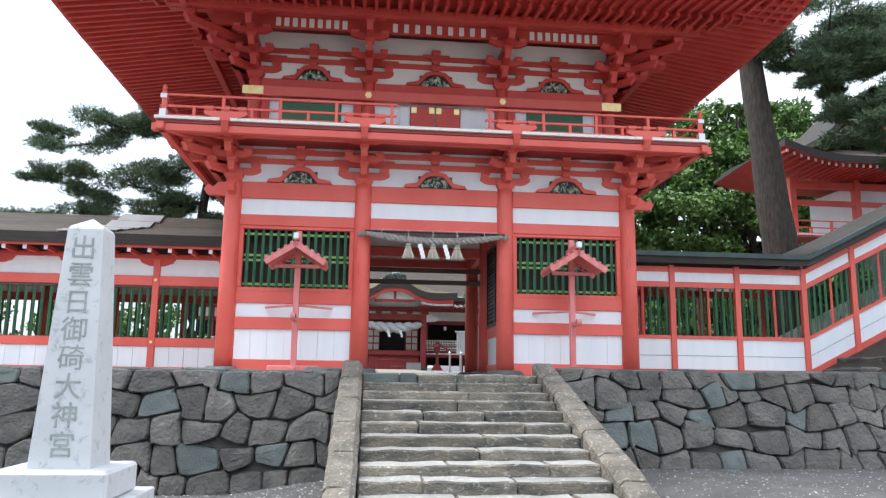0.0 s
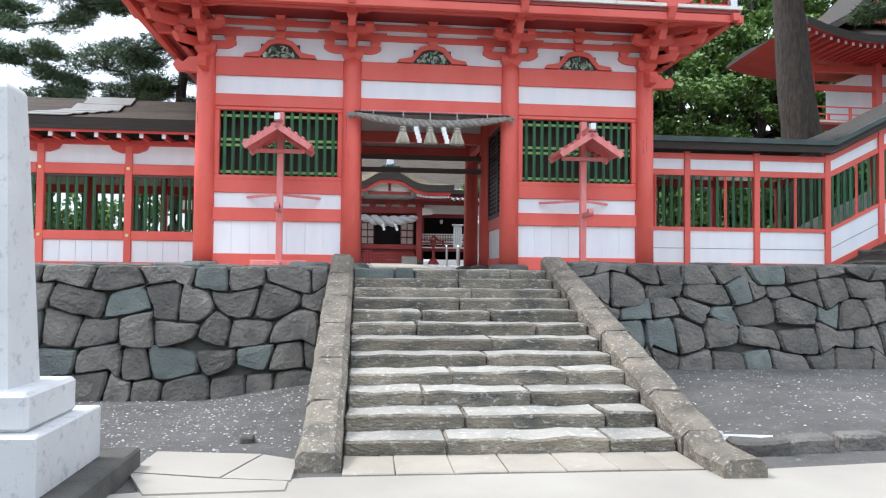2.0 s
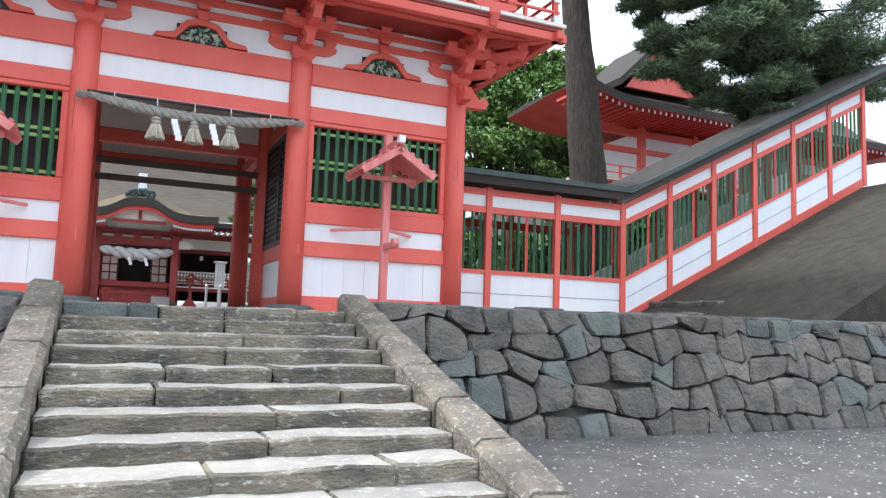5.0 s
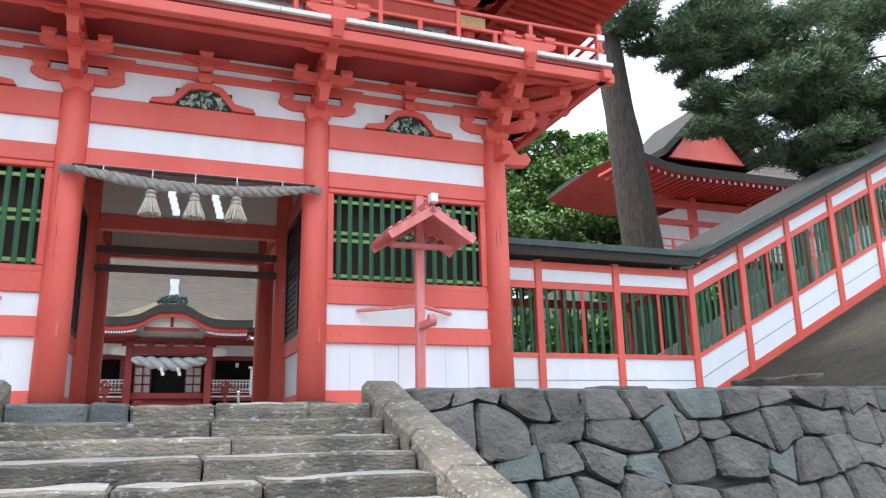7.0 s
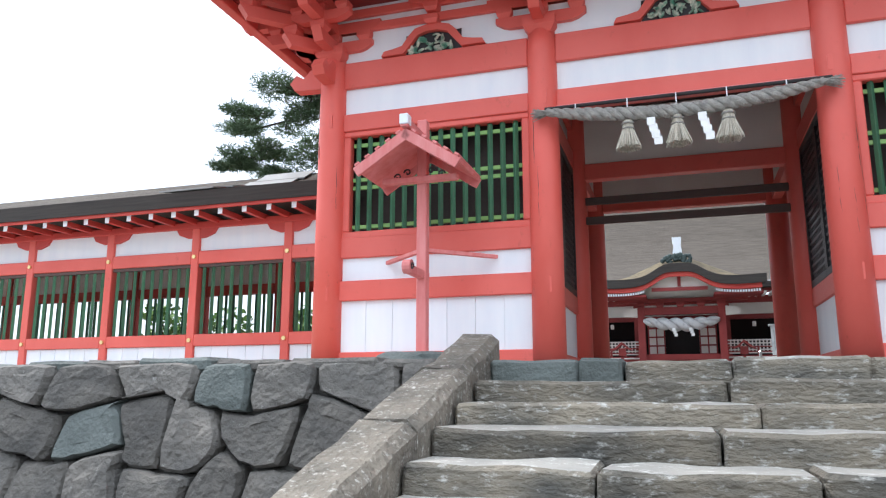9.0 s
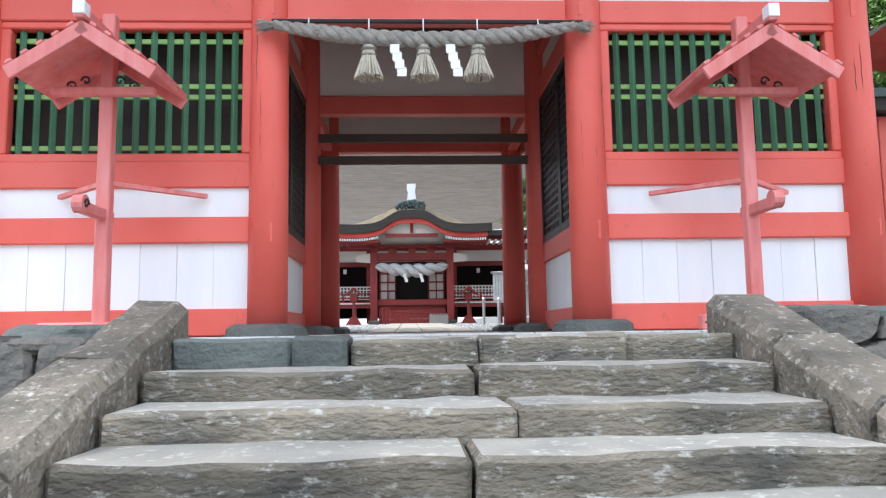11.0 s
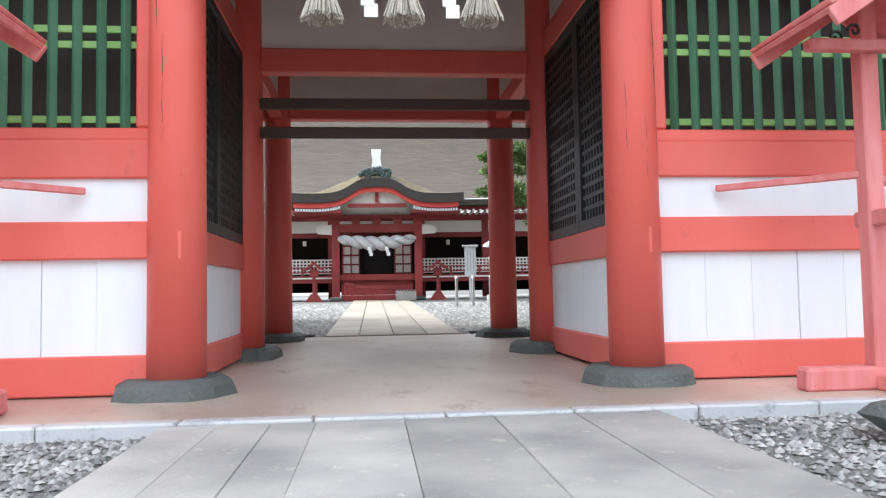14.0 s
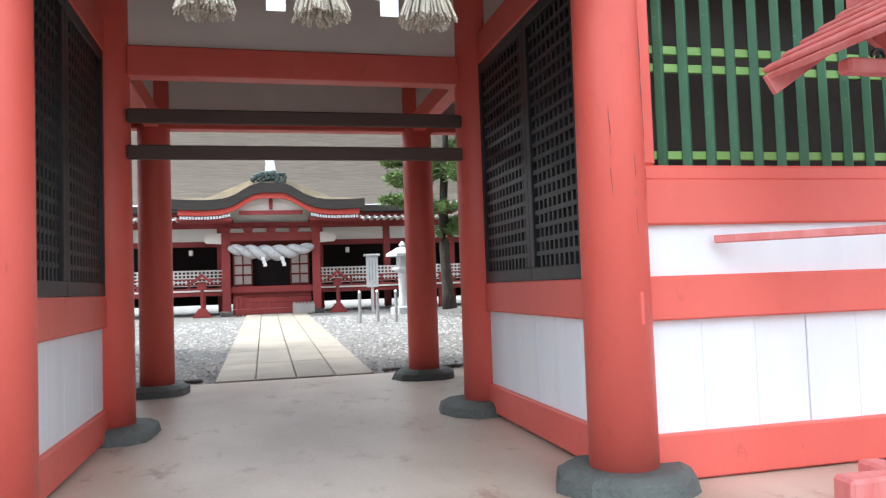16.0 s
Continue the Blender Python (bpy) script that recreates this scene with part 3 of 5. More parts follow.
for x in (BX0 + 0.16, BX1 - 0.16):
    bm = bmesh.new()
    tube(bm, [(x, BY0 + 0.14, 7.13), (x, BY0 + 0.14, 7.72), (x, BY0 + 0.14, 7.74), (x, BY0 + 0.14, 7.78), (x, BY0 + 0.14, 7.84), (x, BY0 + 0.14, 7.90)], [0.05, 0.05, 0.065, 0.04, 0.055, 0.01], 12)
    part("newel_post", bm, RED, gate)
    part("white_cap", box(x - 0.075, x + 0.075, BY0 + 0.065, BY0 + 0.215, 7.14, 7.30, 0.006), WHITE, gate)
    part("white_cap", box(x - 0.07, x + 0.07, BY0 + 0.07, BY0 + 0.21, 7.56, 7.66, 0.006), WHITE, gate)

# upper storey
UX = (-3.18, -0.366 + 0.04, 3.16 - 0.04, 5.98)
UY = 17.95
for x in UX:
    column(x, UY, 7.05, 9.0, 0.17, RED_DEEP, gate)
part("upper_wall", box(UX[0], UX[3], UY + 0.02, UY + 0.10, 7.05, 8.9, 0), WHITE, gate)
for i in range(3):
    a, b = UX[i] + 0.15, UX[i + 1] - 0.15
    beam(a, b, UY - 0.10, UY + 0.02, 8.62, 8.86, RED_DEEP)
    if i != 1:
        c = (a + b) / 2
        part("green_shutter", box(c - 0.75, c + 0.75, UY - 0.03, UY + 0.015, 7.3, 8.3, 0.01), GREEN, gate)
        for x in (a + 0.12, b - 0.12):
            beam(x - 0.1, x + 0.1, UY - 0.06, UY + 0.015, 7.1, 8.35, RED_DEEP, "jamb")
    else:
        c = (a + b) / 2
        for s in (-1, 1):
            d = part("upper_door", box(c + s * 0.02 - (0.62 if s < 0 else 0), c + s * 0.02 + (0.62 if s > 0 else 0), UY - 0.08, UY + 0.015, 7.13, 8.3, 0.01), RED_DEEP, gate, "red board door with gilt fittings")
            for xx in (0.09, 0.55):
                part("gilt_fitting", box(c + s * xx - 0.07, c + s * xx + 0.07, UY - 0.09, UY - 0.08, 8.12, 8.28, 0.003), GOLD, d)
            part("white_panel", box(c + s * 0.78 - 0.12, c + s * 0.78 + 0.12, UY - 0.04, UY + 0.015, 7.13, 8.3, 0), WHITE, gate)
nageshi = beam(UX[0] - 0.22, UX[3] + 0.22, UY - 0.26, UY - 0.12, 8.34, 8.60, RED, "tie_rail")
for x in (UX[0] - 0.02, UX[3] + 0.02):
    part("gilt_fitting", box(x - 0.26, x + 0.26, UY - 0.275, UY - 0.262, 8.36, 8.58, 0.003), GOLD, nageshi)
for x in UX[1:3]:
    bm = bmesh.new()
    tube(bm, [(x, UY - 0.285, 8.47), (x, UY - 0.262, 8.47)], 0.09, 6)
    part("gilt_boss", bm, GOLD, nageshi)
for x in (UX[0], UX[3]):
    part("upper_wall", box(x - 0.04, x + 0.04, UY, ROWY[2] - 0.3, 7.05, 9.9, 0), RED_DEEP, gate)
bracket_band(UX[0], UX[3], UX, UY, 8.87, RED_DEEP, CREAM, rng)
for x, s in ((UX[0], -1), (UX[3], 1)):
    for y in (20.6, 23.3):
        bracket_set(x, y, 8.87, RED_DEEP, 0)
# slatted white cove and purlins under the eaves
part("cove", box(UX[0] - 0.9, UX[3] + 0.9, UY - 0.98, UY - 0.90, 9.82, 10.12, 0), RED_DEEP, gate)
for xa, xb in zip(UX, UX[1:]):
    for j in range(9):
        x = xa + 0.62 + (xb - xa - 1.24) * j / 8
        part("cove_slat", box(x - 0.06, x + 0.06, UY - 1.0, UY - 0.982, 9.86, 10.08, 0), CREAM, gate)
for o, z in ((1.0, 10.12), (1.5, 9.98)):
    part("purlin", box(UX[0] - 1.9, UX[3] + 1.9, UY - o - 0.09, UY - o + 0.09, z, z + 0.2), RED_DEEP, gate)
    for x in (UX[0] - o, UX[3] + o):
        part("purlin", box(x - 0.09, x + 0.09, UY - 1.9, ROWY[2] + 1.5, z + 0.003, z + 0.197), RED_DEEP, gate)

# roof: rafters under curved eaves, thick cut edge, shingled slopes
EX0, EX1, EY0, EY1 = -7.75, 9.85, 14.2, 28.0
EZ = 9.95


def eave_z(x, y):
    """Height of the eave's underside: it rises towards the wall and at the corners."""
    fx = max(0, abs(x - (EX0 + EX1) / 2) / ((EX1 - EX0) / 2))
    fy = max(0, abs(y - (EY0 + EY1) / 2) / ((EY1 - EY0) / 2))
    inward = min((1 - fx) * (EX1 - EX0) / 2, (1 - fy) * (EY1 - EY0) / 2)
    return EZ + 0.16 * inward + 0.35 * (fx ** 6) * (fy ** 6)


bm = bmesh.new()
for j in range(64):
    x = EX0 + 0.15 + (EX1 - EX0 - 0.3) * j / 63
    far = min(UY - 0.1, EY0 + min(x - EX0, EX1 - x) + 0.3)
    if far - EY0 > 0.4:
        for a, b, o, h in ((EY0 + 0.12, EY0 + 1.6, 0.0, 0.09), (EY0 + 1.3, far, -0.10, 0.11)):
            if b <= a:
                continue
            m = [(a, eave_z(x, a) + o), (b, eave_z(x, b) + o), (b, eave_z(x, b) + o - h), (a, eave_z(x, a) + o - h)]
            prism(bm, m, x - 0.04, x + 0.04, "x")
for j in range(52):
    y = EY0 + 0.15 + (EY1 - EY0 - 0.3) * j / 51
    for s in (-1, 1):
        edge = EX0 if s < 0 else EX1
        reach = min(3.9, min(y - EY0, EY1 - y) + 0.3)
        if reach > 0.5:
            a, b = edge - s * 0.12, edge - s * reach
            m = [(a, eave_z(a, y)), (b, eave_z(b, y)), (b, eave_z(b, y) - 0.1), (a, eave_z(a, y) - 0.1)]
            prism(bm, m, y - 0.04, y + 0.04)
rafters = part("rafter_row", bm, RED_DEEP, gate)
rafters["kind"] = "stuff"
bm = bmesh.new()
nx, ny = 40, 34


def roof_top(x, y):
    fx = abs(x - (EX0 + EX1) / 2) / ((EX1 - EX0) / 2)
    fy = abs(y - (EY0 + EY1) / 2) / ((EY1 - EY0) / 2)
    hy = (1 - fy) * 6.9
    hx = (1 - fx) * 8.5
    return EZ + 0.32 + 0.35 * fx ** 6 * fy ** 6 + min(0.42 * hy + 0.045 * hy * hy, 0.6 * hx + 0.12 * hx * hx)


under, over = [], []
for i in range(nx + 1):
    x = EX0 + (EX1 - EX0) * i / nx
    under.append([bm.verts.new((x, EY0 + (EY1 - EY0) * j / ny, eave_z(x, EY0 + (EY1 - EY0) * j / ny) + 0.01)) for j in range(ny + 1)])
    over.append([bm.verts.new((x, EY0 + (EY1 - EY0) * j / ny, roof_top(x, EY0 + (EY1 - EY0) * j / ny))) for j in range(ny + 1)])
for g in (under, over):
    for i in range(nx):
        for j in range(ny):
            bm.faces.new((g[i][j], g[i + 1][j], g[i + 1][j + 1], g[i][j + 1]))
rim = [(i, 0) for i in range(nx)] + [(nx, j) for j in range(ny)] + [(i, ny) for i in range(nx, 0, -1)] + [(0, j) for j in range(ny, 0, -1)]
for (i, j), (k, l) in zip(rim, rim[1:] + rim[:1]):
    bm.faces.new((under[i][j], under[k][l], over[k][l], over[i][j]))
roof = part("roof", bm, THATCH, gate, "broad hipped roof of dark bark shingles")
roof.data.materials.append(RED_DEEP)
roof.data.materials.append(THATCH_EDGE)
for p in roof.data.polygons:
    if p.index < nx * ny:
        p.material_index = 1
    elif p.index >= 2 * nx * ny:
        p.material_index = 2
part("ridge", box(-1.5, 4.2, 20.85, 21.35, 15.2, 15.75, 0.05), THATCH_EDGE, roof)

# ---- stone stair ----
stair = thing("stone_stair", "worn weathered stone stair between sloping lichened kerbs", "stairs", kind="structure")
SX0, SX1, SY0, SY1 = -0.22, 3.10, 8.41, 13.88
NSTEP = 12
rise, tread = (FLOOR - GROUND) / NSTEP, (SY1 - SY0) / (NSTEP - 1)
rng = random.Random(21)
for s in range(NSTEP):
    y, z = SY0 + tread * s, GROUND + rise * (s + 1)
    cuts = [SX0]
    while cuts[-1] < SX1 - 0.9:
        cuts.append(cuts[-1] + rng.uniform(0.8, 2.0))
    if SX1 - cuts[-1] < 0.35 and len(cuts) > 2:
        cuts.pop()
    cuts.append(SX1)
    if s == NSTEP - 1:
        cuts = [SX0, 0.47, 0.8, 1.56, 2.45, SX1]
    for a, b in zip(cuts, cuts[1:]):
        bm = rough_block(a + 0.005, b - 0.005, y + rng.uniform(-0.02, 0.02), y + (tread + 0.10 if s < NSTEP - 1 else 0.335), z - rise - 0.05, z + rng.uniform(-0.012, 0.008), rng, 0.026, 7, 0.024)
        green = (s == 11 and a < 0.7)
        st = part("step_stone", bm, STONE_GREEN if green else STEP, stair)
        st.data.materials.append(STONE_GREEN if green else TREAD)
        # upward faces get the paler stone, painting in the light from above
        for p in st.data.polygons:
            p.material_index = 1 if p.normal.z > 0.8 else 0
core = bmesh.new()
prism(core, [(SY0 + 0.2, -0.8), (SY0 + 0.2, GROUND), (SY1 + 0.2, FLOOR - 0.2), (SY1 + 0.2, -0.8)], SX0, SX1, "x")
part("stair_core", core, STONE, stair)
slope = (FLOOR - GROUND - rise) / (SY1 - SY0)
for x0, x1, ext, nseg in ((SX0 - 0.40, SX0 - 0.005, 0.45, 6), (SX1 + 0.005, SX1 + 0.42, 0.95, 8)):
    ya, yb = SY0 - ext, SY1 + 0.42
    for k in range(nseg):
        a, b = ya + (yb - ya) * k / nseg, ya + (yb - ya) * (k + 1) / nseg
        bm = bmesh.new()
        sub = 4
        rings = []
        for q in range(sub + 1):
            y = a + 0.012 + (b - a - 0.024) * q / sub
            top = GROUND + 0.16 + max(0, (y - SY0) + 0.35) * slope
            lo = min(GROUND - 0.3, -0.7)
            pts = [(x0, lo), (x0, top - 0.06), (x0 + 0.06, top), (x1 - 0.06, top), (x1, top - 0.06), (x1, lo)]
            rings.append([bm.verts.new(Vector((px, y, pz)) + 0.03 * noise.noise_vector(Vector((px * 3 + k * 7, y * 3, pz * 3)))) for px, pz in pts])
        for p, q in zip(rings, rings[1:]):
            for i in range(5):
                bm.faces.new((p[i], p[i + 1], q[i + 1], q[i]))
        bm.faces.new(rings[0])
        bm.faces.new(rings[-1][::-1])
        part("kerb_stone", bm, LICHEN, stair)

# ---- rubble retaining walls ----


def rubble(name, label, x0, x1, y_foot, y_top, foot, top, rows, width, seed):
    """A battered wall of fitted stones: cells of a brick-like net with shared, jittered corners."""
    rng = random.Random(seed)
    wall = thing(name, label, "wall", kind="structure")
    zs = [0.0]
    for i in range(rows):
        zs.append(zs[-1] + rng.uniform(0.85, 1.2) * (0.72 if i == rows - 1 else 1.0))
    zs = [z / zs[-1] for z in zs]
    joints = []
    for i in range(rows):
        xs_, x = [x0], x0
        while x < x1 - width * 1.2:
            x += width * rng.uniform(0.6, 1.35)
            xs_.append(x)
        xs_.append(x1)
        joints.append(xs_)
    shift = {}

    def pt(x, level):
        key = (round(x, 4), level)
        if key not in shift:
            edge = x in (x0, x1)
            shift[key] = (0 if edge else rng.uniform(-0.10, 0.10), 0 if level in (0, rows) else rng.uniform(-0.14, 0.14))
        dx, dz = shift[key]
        zf, zt = foot(x), top(x)
        return Vector((x + dx, 0, zf + (zt - zf) * zs[level] + dz))

    for i in range(rows):
        for a, b in zip(joints[i], joints[i][1:]):
            low = {a, b} | {x for x in (joints[i - 1] if i else []) if a + 0.08 < x < b - 0.08}
            high = {a, b} | {x for x in (joints[i + 1] if i + 1 < rows else []) if a + 0.08 < x < b - 0.08}
            loop = [pt(x, i) for x in sorted(low)] + [pt(x, i + 1) for x in sorted(high, reverse=True)]
            poly = []
            for p, q in zip(loop, loop[1:] + loop[:1]):
                poly += [p, p.lerp(q, 0.28) + 0.02 * noise.noise_vector(p * 5), p.lerp(q, 0.72) + 0.02 * noise.noise_vector(q * 4)]
            c = sum(poly, Vector()) / len(poly)
            bm = bmesh.new()
            rings = []
            bulge = rng.uniform(0.08, 0.15)
            tilt = rng.uniform(-0.05, 0.05)
            for k, d in ((0.988, -0.06), (0.962, bulge * 0.55), (0.87, bulge * 1.0), (0.5, bulge * 1.08)):
                ring = []
                for p in poly:
                    q = c + (p - c) * k
                    if k < 0.99 and p in loop:
                        q = c + (p - c) * (k - 0.08)
                    t = (q.z - foot(q.x)) / max(0.1, top(q.x) - foot(q.x))
                    w = 0.03 * noise.noise(q * 5)
                    ring.append(bm.verts.new((q.x, y_foot + (y_top - y_foot) * t - d - w - tilt * (q.x - c.x) * (d > 0), q.z)))
                rings.append(ring)
            n = len(poly)
            for p, q in zip(rings, rings[1:]):
                for k in range(n):
                    bm.faces.new((p[k], p[(k + 1) % n], q[(k + 1) % n], q[k]))
            bm.faces.new(rings[-1])
            ob = part("stone", bm, STONE_GREEN if rng.random() < 0.14 else STONE, wall, smooth=False)
    bm = bmesh.new()
    m = 40
    va = [[bm.verts.new((x0 + (x1 - x0) * k / m, yy, zz(x0 + (x1 - x0) * k / m))) for k in range(m + 1)] for yy, zz in ((y_foot + 0.03, lambda x: foot(x) - 0.3), (y_top + 0.03, lambda x: top(x) - 0.06), (y_top + 0.45, lambda x: top(x) - 0.06), (y_top + 0.45, lambda x: foot(x) - 0.3))]
    for p, q in zip(va, va[1:]):
        for k in range(m):
            bm.faces.new((p[k], p[k + 1], q[k + 1], q[k]))
    part("wall_core", bm, GRANITE_DARK, wall)
    # flat stones along the top
    x = x0
    while x < x1 - 0.2:
        w = min(rng.uniform(0.5, 1.0), x1 - x)
        bm = rough_block(x + 0.01, x + w - 0.01, y_top - 0.08, y_top + 0.42, top(x) - 0.09, top(x) + rng.uniform(0.0, 0.04), rng, 0.03, 3, 0.03)
        part("coping_stone", bm, STONE_GREEN if rng.random() < 0.3 else STONE, wall)
        x += w
    return wall


rubble("retaining_wall_west", "retaining wall of dark fitted rubble stones", -16.0, SX0 - 0.42, 13.3, 13.85, lambda x: -0.66, lambda x: 1.52, 5, 0.62, 5)
rubble("retaining_wall_east", "retaining wall of dark fitted rubble stones with mossy tint", SX1 + 0.44, 21.0, 13.45, 13.95, lambda x: -0.24, lambda x: 1.64, 5, 0.6, 8)

# ---- paving and edges ----
rng = random.Random(33)
foot_paving = thing("foot_paving", "row of pale worn paving stones at the stair's foot", "paving", kind="structure")
x = SX0 - 0.0
while x < SX1 - 0.1:
    w = min(rng.uniform(0.38, 0.55), SX1 - x)
    part("paving_stone", rough_block(x + 0.004, x + w - 0.004, SY0 - 0.62, SY0 + 0.05, GROUND - 0.12, GROUND + 0.012, rng, 0.01, 1, 0.01), PAVING, foot_paving)
    x += w
bm = slab([(-3.2, 7.05), (-0.5, 7.75), (3.6, 7.75), (5.4, 7.95), (30, 9.4), (30, -30), (-2.9, -30), (-1.2, 5.5), (-1.6, 6.4)], GROUND - 0.25, GROUND)
tagged(part("path", bm, ROADWAY), "pale smooth concrete path before the stair", "path", kind="structure")
side = thing("side_paving", "pale cracked concrete slabs beside the stair", "paving", kind="structure")
for pts in ([(-2.05, 7.98), (-1.25, 7.75), (-1.0, 8.55), (-2.02, 8.72)], [(-1.23, 7.73), (-0.64, 7.62), (-0.64, 8.3), (-0.98, 8.53)], [(-1.75, 7.3), (-0.66, 7.35), (-0.66, 7.6), (-1.3, 7.72), (-2.05, 7.95)]):
    part("concrete_slab", slab(pts, GROUND - 0.2, GROUND + 0.015), ROADWAY, side)
kerb = thing("kerb", "row of dark rough kerb stones at the gravel's edge", "kerb", kind="structure")
for i in range(26):
    a = 3.62 + i * 0.62
    yy = 8.28 + 0.135 * (a - 3.6) - (0.0 if a < 6 else 0.02 * (a - 6))
    part("kerb_stone", rough_block(a + 0.01, a + rng.uniform(0.5, 0.61), yy, yy + 0.22, GROUND - 0.15, GROUND + rng.uniform(0.10, 0.15), rng, 0.03, 2, 0.03), STONE, kerb)
bm = bmesh.new()
for a, b in (((3.75, 8.95), (4.3, 8.75)), ((4.3, 8.75), (3.7, 8.68)), ((3.9, 9.1), (3.7, 8.9))):
    tube(bm, [(*a, -0.29), (*b, -0.27)], 0.025, 6)
tagged(part("drain_rim", bm, GRANITE), "small grey stone drain rim in the gravel", "drain")
bm = rough_block(-1.32, -1.18, 9.2, 9.34, -0.5, -0.29, rng, 0.02, 0, 0.02)
tagged(part("marker_stone", bm, STONE), "small squared marker stone in gravel", "stone")

landing = thing("landing_paving", "bluish grey paving slabs from the stair to the gate", "paving", kind="structure")
for (y0, y1), cut in (((14.22, 16.29), (-0.12, 0.2, 0.5, 0.76, 1.27, 1.8, 2.3, 2.82)),):
    for a, b in zip(cut, cut[1:]):
        part("paving_slab", rough_block(a + 0.0015, b - 0.0015, y0 + 0.004, y1 - 0.004, 1.36, FLOOR + rng.uniform(-0.016, -0.012), rng, 0.004, 2, 0.004), PAVING_GREY, landing)
edge = thing("floor_edge", "pale speckled granite kerb along the gate floor", "kerb", kind="structure")
for i in range(28):
    a = -9.4 + i * 0.78
    part("kerb_stone", box(a + 0.004, a + 0.776, 16.3, 16.435, 1.36, FLOOR + 0.004, 0.012), GRANITE, edge)


def pebbles(name, label, spots, n, seed, zf, lo=0.012, hi=0.03):
    rng = random.Random(seed)
    bm = bmesh.new()
    vs, fs = [], []
    for _ in range(n):
        x0, x1, y0, y1 = rng.choice(spots)
        x, y, s = rng.uniform(x0, x1), rng.uniform(y0, y1), rng.uniform(lo, hi)
        z = zf(x, y)
        k = len(vs)
        a = rng.uniform(0, 6)
        for i in range(4):
            vs.append((x + s * math.cos(a + i * 1.571) * rng.uniform(0.8, 1.3), y + s * math.sin(a + i * 1.571) * rng.uniform(0.8, 1.3), z + s * rng.uniform(0.1, 0.4)))
        vs.append((x, y, z + s * rng.uniform(0.7, 1.1)))
        fs += [(k + i, k + (i + 1) % 4, k + 4) for i in range(4)]
    bm.free()
    me = bpy.data.meshes.new(name)
    me.from_pydata(vs, [], fs)
    me.materials.append(PEBBLE)
    return tagged(new(name, me), label, "gravel", kind="stuff")


pebbles("gravel", "loose grey and white gravel beside the landing paving", [(-3.5, -0.14, 14.3, 16.29), (2.84, 7.5, 14.3, 16.29)], 9000, 1, lambda x, y: 1.42)
pebbles("gravel", "loose grey gravel of the courtyard", [(-9, 0.25, 24.5, 40), (2.6, 11, 24.5, 40)], 16000, 2, lambda x, y: court_z(y), 0.02, 0.05)
pebbles("gravel", "scattered stones on dark ground before the wall", [(-6, -0.7, 8.6, 13.2), (3.7, 14, 9.0, 13.3)], 2600, 3, ground_z, 0.008, 0.024)

axis_path = thing("courtyard_path", "pale stone slab path through the courtyard", "paving", kind="structure")
for i in range(9):
    y0, y1 = 24.42 + i * 2.1, 24.42 + (i + 1) * 2.1
    cut = (0.28, 0.85, 1.43, 2.0, 2.57)
    for a, b in zip(cut, cut[1:]):
        bm = box(a + 0.008, b - 0.008, y0 + 0.008, y1 - 0.008, 0, 0.05, 0.01)
        for v in bm.verts:
            v.co.z += court_z(v.co.y) + 0.0
        part("paving_slab", bm, COURT_STONE, axis_path)
for x0, x1 in ((-9.0, 0.1), (2.75, 9.5)):
    tagged(part("gutter", box(x0, x1, 24.75, 24.9, 1.40, 1.53, 0.01), STONE), "stone gutter edge behind the gate", "gutter", kind="structure")

# mossy rocks at the head of the stair


def rock(x, y, z, sx, sy, sz, seed, material, label):
    bm = bmesh.new()
    bmesh.ops.create_icosphere(bm, subdivisions=3, radius=1)
    for v in bm.verts:
        d = 1 + 0.28 * noise.noise(v.co * 1.3 + Vector((seed, 0, 0))) + 0.10 * noise.noise(v.co * 4 + Vector((0, seed, 0)))
        v.co = Vector((math.copysign(abs(v.co.x) ** 0.7, v.co.x) * sx, math.copysign(abs(v.co.y) ** 0.7, v.co.y) * sy, math.copysign(abs(v.co.z) ** 0.6, v.co.z) * sz)) * d + Vector((x, y, z))
    return tagged(part("rock", bm, material), label, "rock")


rock(4.62, 15.25, 1.47, 1.0, 0.42, 0.2, 21, STONE_GREEN, "flat greenish rock at the stair's head")
rock(3.85, 14.28, 1.45, 0.40, 0.26, 0.20, 8, LICHEN, "brown rough rock beside the kerb")
rock(-1.0, 14.3, 1.46, 0.42, 0.3, 0.14, 12, STONE_GREEN, "flat bluish rock at the stair's head")
rock(-0.55, 14.55, 1.44, 0.2, 0.3, 0.14, 14, STONE, "small grey rock beside the landing gravel")

# ---- inscribed stone pillar ----
pillar = thing("stone_pillar", "tall pale granite pillar with carved inscription on stepped plinth", "monument")
part("base_slab", rough_block(-4.1, -2.02, 6.4, 8.2, -0.5, -0.15, rng, 0.02, 4, 0.02), GRANITE_DARK, pillar, "dark mossy base slab")
part("lower_plinth", box(-3.66, -2.26, 6.58, 7.85, -0.15, 0.29, 0.012), GRANITE, pillar)
part("upper_plinth", box(-3.40, -2.38, 6.72, 7.62, 0.29, 0.57, 0.03), GRANITE, pillar)
bm = bmesh.new()
rings = []
for z, k, l in ((0.57, 0.275, 0.265), (1.7, 0.22, 0.217), (2.80, 0.165, 0.165), (2.83, 0.15, 0.15)):
    rings.append([bm.verts.new((-2.87 + i * k, 7.17 + j * l, z)) for i, j in ((-1, -1), (1, -1), (1, 1), (-1, 1))])
for p, q in zip(rings, rings[1:]):
    for i in range(4):
        bm.faces.new((p[i], p[(i + 1) % 4], q[(i + 1) % 4], q[i]))
tip = bm.verts.new((-2.87, 7.17, 2.93))
for i in range(4):
    bm.faces.new((rings[-1][i], rings[-1][(i + 1) % 4], tip))
